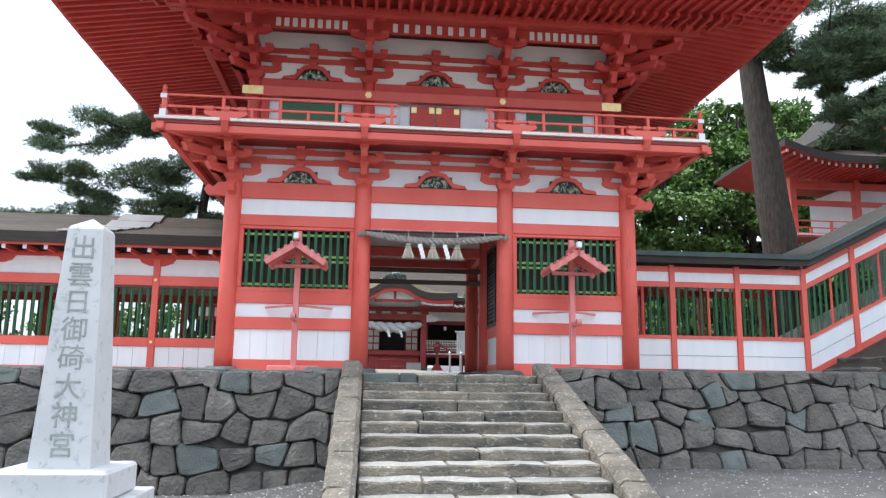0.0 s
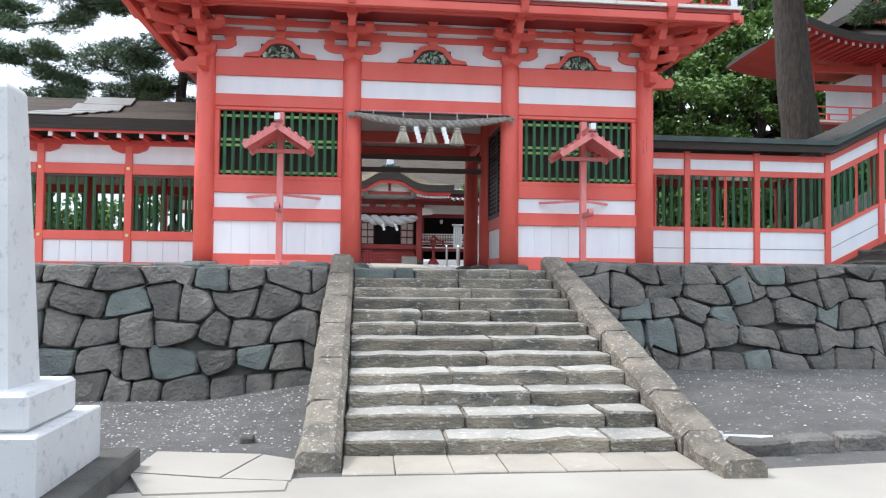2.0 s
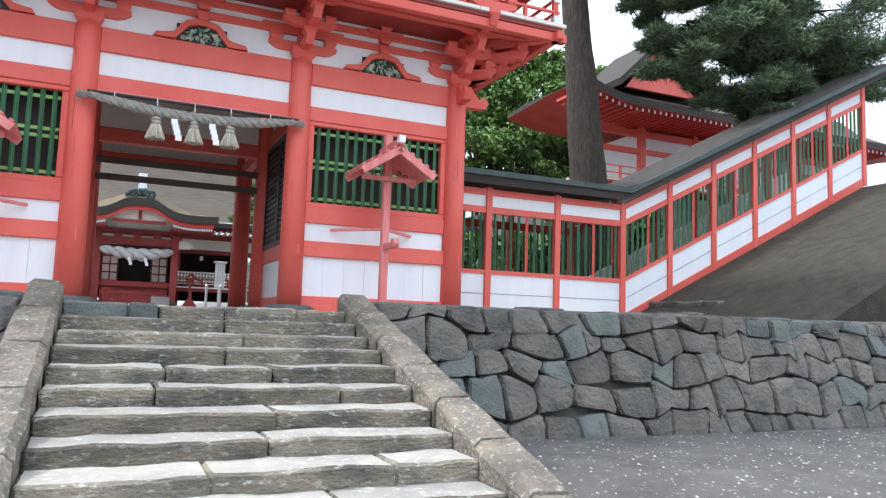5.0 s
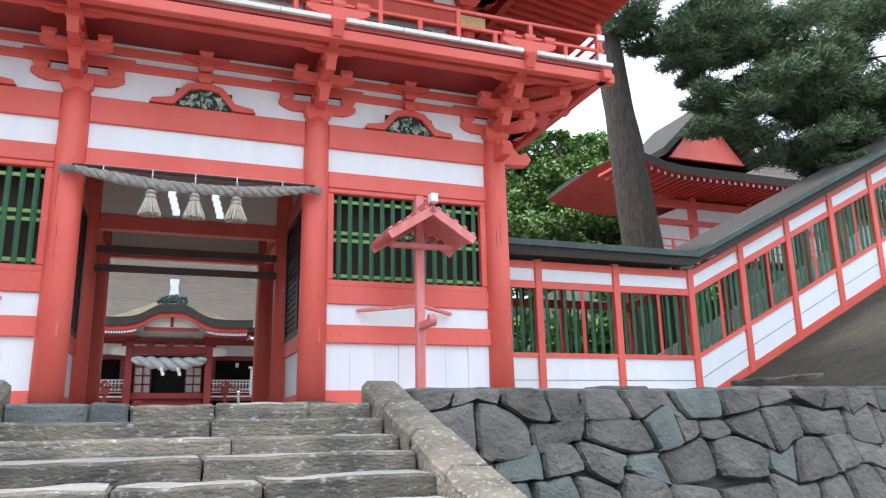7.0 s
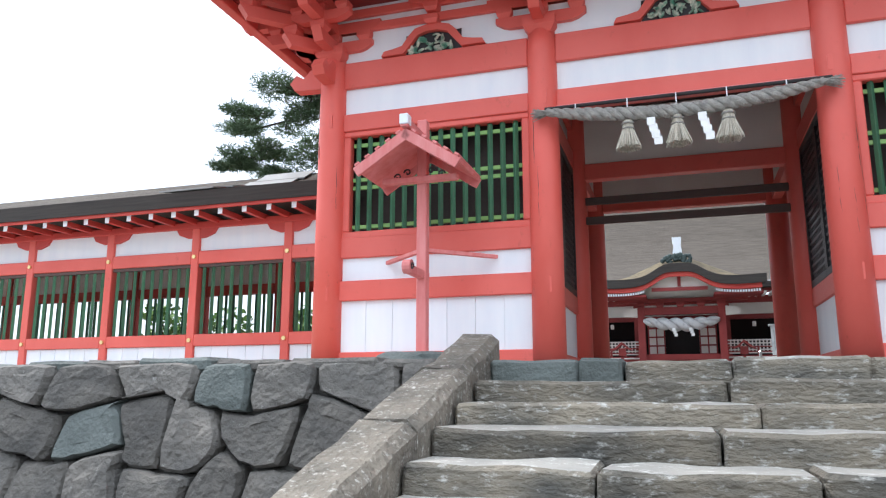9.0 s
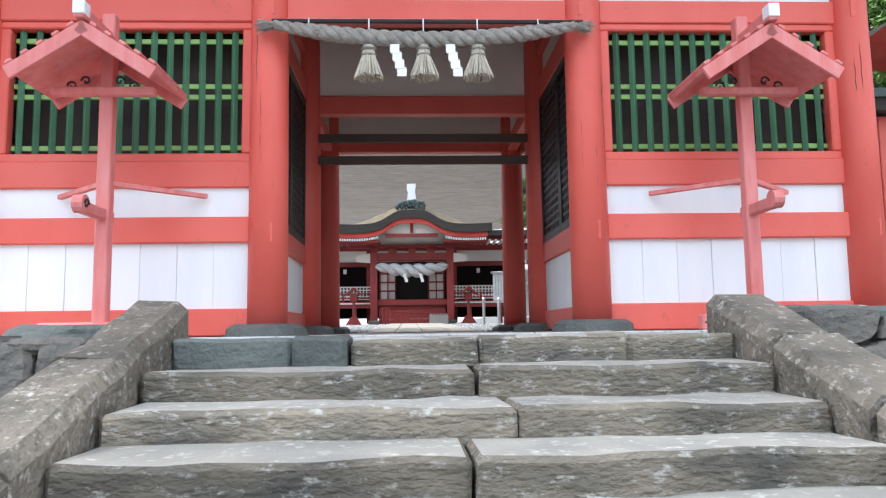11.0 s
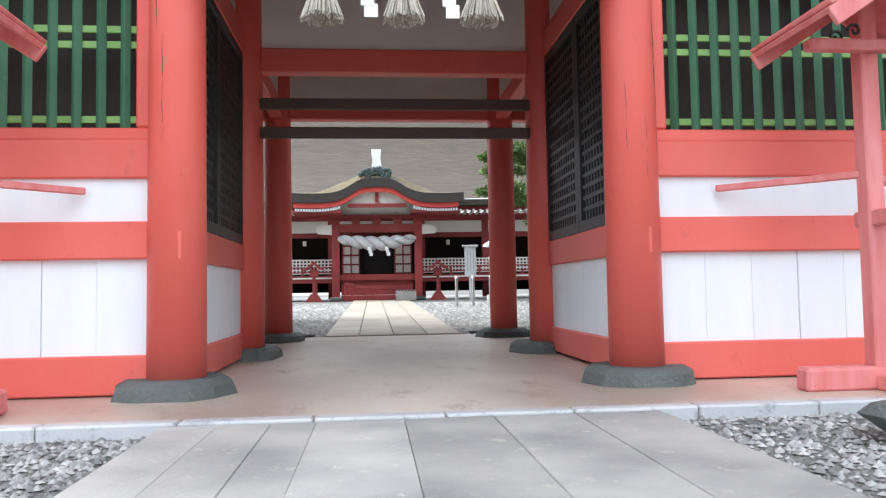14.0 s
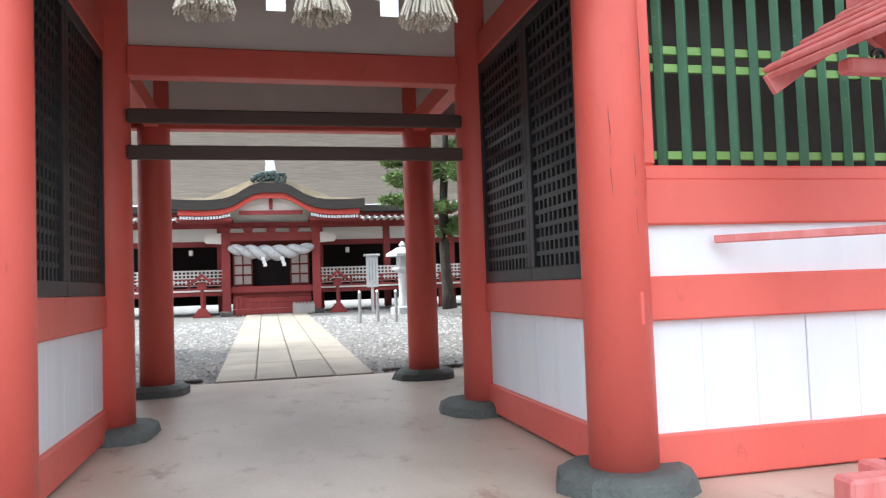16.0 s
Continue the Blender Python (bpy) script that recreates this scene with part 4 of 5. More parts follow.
part("shaft", bm, GRANITE, pillar)
for i, ch in enumerate("出雲日御碕大神宮"):
    cu = bpy.data.curves.new("letter", "FONT")
    cu.body, cu.size, cu.extrude, cu.align_x, cu.align_y = ch, 0.25, 0.004, "CENTER", "CENTER"
    z = 2.60 - i * 0.262
    tmp = new("tmp", cu)
    tilt = math.atan2(0.1, 2.23)
    yy = 7.17 - (0.265 - (z - 0.57) / 2.23 * 0.1) - 0.004
    me = bpy.data.meshes.new_from_object(tmp.evaluated_get(bpy.context.evaluated_depsgraph_get()))
    bpy.data.objects.remove(tmp)
    me.transform(Matrix.Translation((-2.87, yy, z)) @ Matrix.Rotation(radians(90) - tilt, 4, "X"))
    me.materials.append(INK)
    ob = new("carved_letter", me)
    ob.parent = pillar

# ---- roofed lantern posts before the gate ----
post = thing("roofed_post", "faded pink wooden post with a small gabled roof", "post", "roofed posts before the gate")
part("post", box(-0.065, 0.065, -0.065, 0.065, 0.02, 3.22, 0.012), PINK, post)
for s in (-1, 1):
    m = Matrix.Translation((0, 0, 2.88)) @ Matrix.Rotation(radians(33 * s), 4, "Y")
    x0, x1 = (0, 0.80) if s > 0 else (-0.80, 0)
    roof_half = part("roof_board", box(x0, x1, -0.62, 0.30, -0.02, 0.02, 0.006, m), PINK, post)
    for j in range(5):
        c = 0.80 * (j + 0.6) / 5 * s
        part("batten", box(c - 0.035, c + 0.035, -0.66, 0.34, 0.021, 0.055, 0.008, m), PINK, roof_half)
    for y in (-0.66, 0.28):
        part("barge_board", box(x0 - 0.01, x1 + 0.01, y, y + 0.04, -0.11, 0.018, 0.006, m), PINK, roof_half)
    bm = bmesh.new()
    for k in range(2):
        pts = [(s * (0.16 + 0.13 * k + 0.05 * math.cos(t * 0.6) * (1 - t / 14)), -0.14, 2.50 - 0.05 * k + 0.05 * math.sin(t * 0.6) * (1 - t / 14)) for t in range(12)]
        tube(bm, pts, 0.012, 5)
    part("scroll", bm, BLACK, post, "dark carved scroll")
part("ridge_cap", box(-0.05, 0.05, -0.72, 0.34, 2.90, 3.02, 0.01), PINK, post)
part("ridge_end", box(-0.055, 0.055, -0.735, -0.60, 2.93, 3.06, 0.008), WHITE, post, "white painted ridge end")
part("cross_beam", box(-0.5, 0.5, -0.16, -0.06, 2.36, 2.44, 0.012), PINK, post)
for s in (-1, 1):
    m = Matrix.Translation((0, 0, 1.52)) @ Matrix.Rotation(radians(90 - s * 46), 4, "Z")
    part("brace", box(0, 1.08, -0.03, 0.03, -0.03, 0.02, 0.006, m), PINK, post)
part("arm", box(-0.045, 0.045, -0.52, 0.14, 1.14, 1.25, 0.012), PINK, post)
bm = bmesh.new()
tube(bm, [(-0.05, -0.53, 1.22), (0.05, -0.53, 1.22)], 0.085, 12)
part("arm_scroll", bm, PINK, post, "rounded scroll end")
bm = bmesh.new()
tube(bm, [(0.054 - 0.0, -0.53 + 0.05 * math.cos(t * 0.6) * (1 - t / 16), 1.22 + 0.05 * math.sin(t * 0.6) * (1 - t / 16)) for t in range(12)], 0.01, 5)
part("scroll", bm, BLACK, post)
for y0, y1, x0, x1, z0, z1 in ((-0.08, 0.08, -0.58, 0.58, 0.0, 0.16), (-0.45, 0.45, -0.08, 0.08, 0.0, 0.12)):
    part("foot", rough_block(x0, x1, y0, y1, z0, z1, rng, 0.012, 3, 0.02), PINK, post)
post.matrix_basis = pose(-1.80, 16.80, FLOOR)
copy_thing(post, pose(4.62, 16.80, FLOOR))

# ---- straw rope over the passage ----
rope = thing("straw_rope", "thick twisted grey straw rope with three tassels and paper strips", "rope")
RY, RX0, RX1 = 17.26, -0.26, 3.00


def rope_mid(t):
    return Vector((RX0 + (RX1 - RX0) * t, RY, 4.83 - 0.16 * (1 - (2 * t - 1) ** 2)))


bm = bmesh.new()
for ph in (0, 2.094, 4.189):
    pts, rad = [], []
    for k in range(121):
        t = k / 120
        thick = 0.6 + 0.4 * min(1, 6 * min(t, 1 - t))
        a = ph + t * 52
        pts.append(rope_mid(t) + Vector((0, math.cos(a), math.sin(a))) * 0.044 * thick)
        rad.append(0.05 * thick)
    tube(bm, pts, rad, 7)
part("cord", bm, ROPE, rope, smooth=True)
for s, t in ((-1, 0.0), (1, 1.0)):
    bm = bmesh.new()
    r2 = random.Random(5)
    for _ in range(60):
        e = rope_mid(t) + Vector((s * r2.uniform(0.10, 0.22), r2.uniform(-0.08, 0.08), r2.uniform(-0.09, 0.05)))
        tube(bm, [rope_mid(t) + Vector((0, r2.uniform(-0.03, 0.03), r2.uniform(-0.03, 0.03))), e], [0.008, 0.004], 4)
    part("frayed_end", bm, ROPE, rope)
for xc in (0.75, 1.34, 1.93):
    bm = bmesh.new()
    r2 = random.Random(int(xc * 100))
    z = 4.60
    for k in range(170):
        a, q = r2.uniform(0, 6.283), math.sqrt(r2.uniform(0, 1))
        top = Vector((xc + 0.05 * q * math.cos(a), RY + 0.05 * q * math.sin(a), z))
        mid = Vector((xc + 0.07 * q * math.cos(a), RY + 0.07 * q * math.sin(a), z - 0.12))
        end = Vector((xc + 0.165 * q * math.cos(a), RY + 0.165 * q * math.sin(a), z - 0.36 + r2.uniform(-0.015, 0.015)))
        tube(bm, [top, mid, end], [0.009, 0.009, 0.007], 4)
    part("tassel", bm, STRAW, rope)
    bm = bmesh.new()
    for zz in (4.56, 4.49):
        tube(bm, [(xc + 0.072 * math.cos(a * 0.524), RY + 0.072 * math.sin(a * 0.524), zz) for a in range(13)], 0.013, 6, False)
    part("binding", bm, ROPE, rope)
for xc in (1.04, 1.64):
    bm = bmesh.new()
    for k in range(4):
        x0 = xc - 0.06 + 0.025 * k
        bx(bm, x0, x0 + 0.10, RY - 0.06 + 0.004 * (k % 2), RY - 0.057 + 0.004 * (k % 2), 4.58 - 0.085 * (k + 1), 4.595 - 0.085 * k, Matrix.Rotation(0, 4, "Z"))
    part("paper_strip", bm, PAPER, rope, "folded white paper streamer")
bm = bmesh.new()
tube(bm, [(-0.3, 17.32, 4.90), (3.1, 17.32, 4.90)], 0.025, 8)
tagged(part("metal_pipe", bm, BLACK), "dark metal pipe that carries the rope", "pipe")
tagged(part("pink_rail", box(-0.17, 2.97, 17.44, 17.53, 4.93, 4.985, 0.006), PINK), "faded pink board over the passage opening", "rail")
for xc in (0.1, 0.75, 1.34, 1.93, 2.6):
    bm = bmesh.new()
    tube(bm, [(xc, 17.3, 4.92), (xc, 17.26, 4.72)], 0.008, 5)
    part("tie", bm, WHITE, rope)

# ---- corridors ----


def corridor_roof(parent, x0, x1, ya, zf, over=0.95, depth=3.4, material=THATCH, pitch=1.0):
    """A gabled roof along x whose heights follow zf(x)."""
    bm = bmesh.new()
    n = max(2, int((x1 - x0) / 1.0))
    prof = [(ya - over, 0.0), (ya - over, 0.30), (ya + depth * 0.25, 0.3 + 0.5 * pitch), (ya + depth / 2, 0.3 + 1.02 * pitch), (ya + depth * 0.75, 0.3 + 0.5 * pitch), (ya + depth + over, 0.30), (ya + depth + over, 0.0), (ya + depth / 2, 0.22)]
    rings = [[bm.verts.new((x0 + (x1 - x0) * k / n, y, zf(x0 + (x1 - x0) * k / n) + z)) for y, z in prof] for k in range(n + 1)]
    m = len(prof)
    for p, q in zip(rings, rings[1:]):
        for i in range(m):
            bm.faces.new((p[i], p[(i + 1) % m], q[(i + 1) % m], q[i]))
    bm.faces.new(rings[0])
    bm.faces.new(rings[-1][::-1])
    ob = part("roof", bm, material, parent, "dark bark-shingled roof")
    ob.data.materials.append(THATCH_EDGE)
    for p in ob.data.polygons:
        if abs(p.normal.y) > 0.95 or p.normal.z < -0.3:
            p.material_index = 1
    return ob


west = thing("corridor", "vermilion roofed corridor with green bars and white panels", "corridor")
CY = 21.1
posts = [-3.95 - 2.16 * k for k in range(9)]
for i, x in enumerate(posts):
    part("post", box(x - 0.09, x + 0.09, CY - 0.09, CY + 0.09, FLOOR, 4.62), RED, west)
    part("bracket_arm", prism(bmesh.new(), [(x - 0.5, 4.62), (x - 0.42, 4.5), (x - 0.2, 4.42), (x + 0.2, 4.42), (x + 0.42, 4.5), (x + 0.5, 4.62)], CY - 0.07, CY + 0.07), RED_DEEP, west)
    part("rear_post", box(x - 0.09, x + 0.09, CY + 3.3, CY + 3.48, FLOOR, 4.7), RED_DEEP, west)
    for z in (2.30, 4.02):
        bm = bmesh.new()
        tube(bm, [(x, CY - 0.125, z), (x, CY - 0.09, z)], 0.045, 6)
        part("gilt_boss", bm, GOLD, west)
for xb, xa in zip(posts, posts[1:]):
    a, b = xa + 0.09, xb - 0.09
    for z0, z1, m in ((2.18, 2.42, RED), (3.87, 4.14, RED), (1.5, 1.62, RED)):
        part("rail", box(a, b, CY - 0.085, CY + 0.085, z0, z1), m, west)
    for j in range(5):
        s = (b - a) / 5
        part("plank", box(a + j * s + 0.004, a + (j + 1) * s - 0.004, CY - 0.03, CY + 0.03, 1.62, 2.18, 0.004), WHITE, west)
    part("white_panel", box(a, b, CY - 0.02, CY + 0.02, 4.13, 4.62, 0), WHITE, west)
    for j in range(9):
        c = a + (b - a) * (j + 0.5) / 9
        part("slat", box(-0.032, 0.032, -0.032, 0.032, 2.41, 3.88, 0.004, Matrix.Translation((c, CY, 0)) @ Matrix.Rotation(radians(45), 4, "Z")), GREEN, west)
    part("window_frame", box(a, b, CY - 0.05, CY + 0.05, 3.80, 3.872, 0.006), BROWN, west)
    # rear side: low panel, bars, rail
    part("rear_panel", box(a, b, CY + 3.36, CY + 3.42, 1.5, 2.3, 0), CREAM, west)
    part("rear_rail", box(a, b, CY + 3.3, CY + 3.48, 2.3, 2.45), RED_DEEP, west)
    part("rear_rail", box(a, b, CY + 3.3, CY + 3.48, 3.7, 3.95), RED_DEEP, west)
    part("rear_panel", box(a, b, CY + 3.36, CY + 3.42, 3.95, 4.65, 0), CREAM, west)
    for j in range(9):
        c = a + (b - a) * (j + 0.5) / 9
        part("rear_slat", box(c - 0.025, c + 0.025, CY + 3.36, CY + 3.41, 2.45, 3.7, 0), GREEN, west)
part("purlin", box(posts[-1], -3.7, CY - 0.10, CY + 0.10, 4.62, 4.76), RED_DEEP, west)
part("eave_board", box(posts[-1], -3.72, CY - 0.90, CY - 0.84, 4.80, 4.88), RED_DEEP, west)
for j in range(34):
    x = -3.98 - 0.54 * j
    r = part("rafter", box(x - 0.045, x + 0.045, CY - 0.80, CY + 0.3, 4.70, 4.81, 0.004), RED_DEEP, west)
    part("white_rafter_end", box(x - 0.05, x + 0.05, CY - 0.812, CY - 0.801, 4.695, 4.815, 0), WHITE, r)
wr = corridor_roof(west, posts[-1] - 1, -3.72, CY, lambda x: 4.86)
for j in range(6):
    y0, y1 = CY - 0.98 + j * 0.44, CY - 0.98 + (j + 1) * 0.44
    def slope_z(y):
        return 4.86 + (lerp(y, CY - 0.95, CY + 0.85, 0.30, 0.80) if y < CY + 0.85 else lerp(y, CY + 0.85, CY + 1.7, 0.80, 1.32)) + 0.02
    v = bmesh.new()
    xo = -8.55 + 0.16 * j
    bx(v, xo, xo + 1.25, y0, y1 + 0.04, 0, 0.03)
    for q in v.verts:
        q.co.z += slope_z(q.co.y) + 0.012 * (j % 2)
    part("patch_sheet", v, SHEET, wr, "grey sheet patch on the roof")

east = thing("corridor", "vermilion roofed corridor that climbs the slope, dark copper-edged roof", "corridor")
RY0 = 20.9
eposts = [6.75, 8.78, 10.80, 12.90] + [12.90 + 1.62 * k for k in range(1, 7)]


def climb(x):
    return max(0.0, (x - 12.9) * 0.50)


def sheared(bm):
    for v in bm.verts:
        v.co.z += climb(v.co.x)
    return bm


for x in eposts:
    part("post", box(x - 0.085, x + 0.085, RY0 - 0.085, RY0 + 0.085, FLOOR + climb(x), 4.85 + climb(x)), RED, east)
    part("rear_post", box(x - 0.085, x + 0.085, RY0 + 2.4, RY0 + 2.57, FLOOR + climb(x), 4.85 + climb(x)), RED_DEEP, east)
for xa, xb in zip(eposts, eposts[1:]):
    a, b = xa + 0.085, xb - 0.085
    for z0, z1 in ((2.66, 2.76), (4.19, 4.35), (1.5, 1.78), (4.64, 4.80)):
        part("rail", sheared(box(a, b, RY0 - 0.06, RY0 + 0.06, z0, z1, 0)), RED, east)
    part("white_panel", sheared(box(a, b, RY0 - 0.02, RY0 + 0.02, 1.78, 2.66, 0)), WHITE, east)
    part("panel_joint", sheared(box(a, b, RY0 - 0.028, RY0 - 0.021, 2.17, 2.18, 0)), DARK, east)
    part("white_panel", sheared(box(a, b, RY0 - 0.02, RY0 + 0.02, 4.34, 4.65, 0)), WHITE, east)
    for j in range(8):
        c = a + (b - a) * (j + 0.5) / 8
        m = RED if j == 4 else GREEN
        part("slat", sheared(box(-0.03, 0.03, -0.03, 0.03, 2.75, 4.20, 0.004, Matrix.Translation((c, RY0, 0)) @ Matrix.Rotation(radians(45), 4, "Z"))), m, east)
    part("rear_panel", sheared(box(a, b, RY0 + 2.46, RY0 + 2.5, 1.5, 2.66, 0)), CREAM, east)
    part("rear_rail", sheared(box(a, b, RY0 + 2.42, RY0 + 2.54, 4.19, 4.4, 0)), RED_DEEP, east)
    for j in range(8):
        c = a + (b - a) * (j + 0.5) / 8
        part("rear_slat", sheared(box(c - 0.022, c + 0.022, RY0 + 2.46, RY0 + 2.5, 2.66, 4.2, 0)), GREEN, east)
corridor_roof(east, 6.5, eposts[-1] + 1.5, RY0, lambda x: 4.86 + climb(x), over=0.40, depth=2.4, material=THATCH_EDGE, pitch=0.22)
bm = bmesh.new()
for x0, x1 in ((6.5, 12.9), (12.9, eposts[-1] + 1.5)):
    vs = bx(bm, x0, x1, RY0 - 0.46, RY0 - 0.36, 5.06, 5.20)
    for v in vs:
        v.co.z += climb(v.co.x)
part("copper_edge", bm, COPPER, east, "dark green copper eave edge")

# stony bank in front of the climbing corridor
bank = thing("stone_bank", "rough dark stone steps on a bank beside the climbing corridor", "bank", kind="structure")
bm = bmesh.new()
prism(bm, [(12.3, 1.0), (12.3, 1.45), (12.9, 1.6), (22.5, 6.3), (34, 6.6), (34, 1.0)], 14.6, 23.6)
part("bank_core", bm, SOIL, bank, "dark leafy soil of the bank")
r2 = random.Random(50)
for k in range(3):
    x, z = 12.6 + k * 0.62, 1.55 + k * 0.31
    y = 18.3
    while y < 20.6:
        w = r2.uniform(0.5, 0.9)
        bm = rough_block(0, w - 0.02, 0, 0.7, -0.35, 0.0, r2, 0.04, 2, 0.04)
        bm.transform(Matrix.Translation((x + 0.65, y, z + r2.uniform(-0.04, 0.03))) @ Matrix.Rotation(radians(90), 4, "Z"))
        part("step_stone", bm, STONE if r2.random() < 0.7 else STONE_GREEN, bank)
        y += w

# ---- main hall beyond the courtyard ----
hall = thing("main_hall", "vermilion shrine hall with a great bark-shingled roof and curved porch gable", "hall")
HC, HG = 1.29, 1.86
HY = 46.6
hall.matrix_basis = pose(0, 0, -0.36)
# great roof slope and its ridge
bm = bmesh.new()
rings = []
for k, (y, z) in enumerate(((45.2, 6.72), (46.5, 7.25), (48.5, 8.35), (50.5, 9.8), (52.5, 11.6), (54.0, 13.2), (54.6, 13.2))):
    e = 0.25 if k == 0 else 0.1 if k == 1 else 0
    rings.append([bm.verts.new((HC + u, y, z + e * (abs(u) / 13) ** 4 * 4)) for u in (-14, -12, -8, -3, 3, 8, 12, 14)])
for p, q in zip(rings, rings[1:]):
    for i in range(7):
        bm.faces.new((p[i], p[i + 1], q[i + 1], q[i]))
part("roof", bm, THATCH, hall, "great weathered bark-shingled roof")
part("roof_edge", box(HC - 14, HC + 14, 45.05, 45.6, 6.42, 6.72, 0.03), THATCH_EDGE, hall)
part("ridge", box(HC - 12, HC + 12, 53.9, 55.0, 13.1, 13.9, 0.1), THATCH_EDGE, hall)
part("eave_board", box(HC - 13.8, HC + 13.8, 45.3, 45.9, 6.28, 6.42), RED_DIM, hall)
bm = bmesh.new()
for j in range(90):
    x = HC - 13.5 + 27 * j / 89
    bx(bm, x - 0.05, x + 0.05, 45.2, 46.6, 6.17, 6.28)
part("rafter_row", bm, CREAM, hall)["kind"] = "stuff"
# black sheet across the hall: its inner shade put into the colour
part("wall", box(HC - 12.5, HC + 12.5, HY + 2.4, HY + 2.6, 2.6, 6.5, 0), VOID, hall, "black sheet for the unlit interior")
part("hall_floor", box(HC - 12.5, HC + 12.5, HY - 0.6, HY + 2.5, 3.2, 3.36, 0.01), RED_DIM, hall)
part("white_panel", box(HC - 12.4, HC + 12.4, HY + 0.05, HY + 0.1, 5.35, 5.9, 0), CREAM, hall)
for z0, z1 in ((5.9, 6.25), (5.12, 5.35)):
    part("beam", box(HC - 12.5, HC + 12.5, HY, HY + 0.2, z0, z1), RED_DIM, hall)
for k in range(-4, 5):
    if k == 0:
        continue
    x = HC + k * 3.0 + (0.9 if k < 0 else -0.9)
    part("post", box(x - 0.15, x + 0.15, HY - 0.06, HY + 0.26, 2.3, 6.2), RED_DIM, hall)
# veranda with railing, underfloor posts
for s in (-1, 1):
    a, b = (HC - 12.5, HC - 2.0) if s < 0 else (HC + 2.0, HC + 12.5)
    part("veranda_edge", box(a, b, HY - 1.35, HY - 1.2, 3.02, 3.2), RED_DIM, hall)
    part("veranda_floor", box(a, b, HY - 1.4, HY - 0.55, 3.2, 3.27), CREAM, hall)
    railing(hall, (a, HY - 1.25), (b, HY - 1.25), 3.27, h=0.42, n=16, material=RED_DIM, post=0.09)
    for k in range(7):
        x = a + (b - a) * (k + 0.5) / 7
        part("floor_post", box(x - 0.09, x + 0.09, HY - 1.3, HY - 1.12, 2.2, 3.02), RED_DIM, hall)
    # white lattice fence behind the railing
    bm = bmesh.new()
    for j in range(int((b - a) / 0.16)):
        bx(bm, a + 0.16 * j, a + 0.16 * j + 0.06, HY - 0.35, HY - 0.33, 3.45, 4.12)
    for j in range(5):
        bx(bm, a, b, HY - 0.37, HY - 0.351, 3.45 + 0.15 * j, 3.51 + 0.15 * j)
    part("lattice_fence", bm, CREAM, hall, "white square lattice fence")
    for k in range(4):
        x = a + (b - a) * (k + 0.5) / 4
        part("hanging_lamp", box(x - 0.08, x + 0.08, HY - 0.2, HY - 0.04, 4.75, 4.98, 0.02), CREAM, hall)
# porch: posts, rainbow beam, doors, wide curved gable roof
PY = 43.9
for s in (-1, 1):
    x = HC + s * 1.76
    part("porch_post", box(x - 0.16, x + 0.16, PY - 0.16, PY + 0.16, 2.36, 5.75), RED_DIM, hall)
    part("post_base", box(x - 0.26, x + 0.26, PY - 0.26, PY + 0.26, 2.22, 2.4, 0.03), STONE, hall)
    nose = bmesh.new()
    prism(nose, [(x, 5.05), (x + s * 0.75, 5.1), (x + s * 0.85, 5.3), (x + s * 0.6, 5.45), (x, 5.5)], PY - 0.12, PY + 0.12)
    part("beam_nose", nose, CREAM, hall, "white carved beam end")
part("porch_beam", box(HC - 1.7, HC + 1.7, PY - 0.13, PY + 0.13, 5.15, 5.5), RED_DIM, hall)
part("porch_beam", box(HC - 2.9, HC + 2.9, PY - 0.1, PY + 0.1, 5.72, 5.9), RED_DIM, hall)
for xo in (-1.76, -0.9, 0, 0.9, 1.76):
    bm = bmesh.new()
    bearing(bm, HC + xo, PY, 5.5, 0.36, 0.22)
    part("bearing_block", bm, RED_DIM, hall)
part("porch_panel", box(HC - 1.9, HC + 1.9, PY + 0.1, PY + 0.16, 5.9, 6.9, 0), CREAM, hall)


def gable_z(u):
    """The porch gable's curve: raised in the middle, sweeping flat to the sides."""
    a = abs(u) / 3.6
    return 6.15 + 0.72 / (1 + (abs(u) / 1.15) ** 4) + 0.10 * a ** 3


def strip(y0, y1, lo, hi, material, name, label="", lift=0.0, span=3.6, n=36):
    bm = bmesh.new()
    rings = []
    for k in range(n + 1):
        u = -span + 2 * span * k / n
        z = gable_z(u)
        rings.append([bm.verts.new((HC + u, y, z + dz)) for y, dz in ((y0, lo), (y0, hi), (y1, hi + lift), (y1, lo + lift))])
    for p, q in zip(rings, rings[1:]):
        for i in range(4):
            bm.faces.new((p[i], p[(i + 1) % 4], q[(i + 1) % 4], q[i]))
    bm.faces.new(rings[0])
    bm.faces.new(rings[-1][::-1])
    return part(name, bm, material, hall, label)


strip(42.45, 42.6, -0.16, 0.04, RED_DEEP, "barge_board", "curved vermilion barge board", span=3.4)
strip(42.35, 45.6, 0.04, 0.42, THATCH_EDGE, "porch_roof_edge", "thick dark layered roof edge", 0.25)
bm = bmesh.new()
prev = None
for k in range(37):
    u = -3.6 + 7.2 * k / 36
    z = gable_z(u) + 0.43
    peak = 7.95 - abs(u) * 0.40
    row_ = [bm.verts.new((HC + u, 42.36, z)), bm.verts.new((HC + u * 0.93, 43.4, max(z + 0.12, peak - 0.08))), bm.verts.new((HC + u * 0.8, 45.4, max(z + 0.4, peak + 0.25)))]
    if prev:
        for i in range(2):
            bm.faces.new((prev[i], row_[i], row_[i + 1], prev[i + 1]))
    prev = row_
part("porch_roof", bm, THATCH_MOSS, hall, "mossy brown shingled porch roof", smooth=True)
bm = bmesh.new()
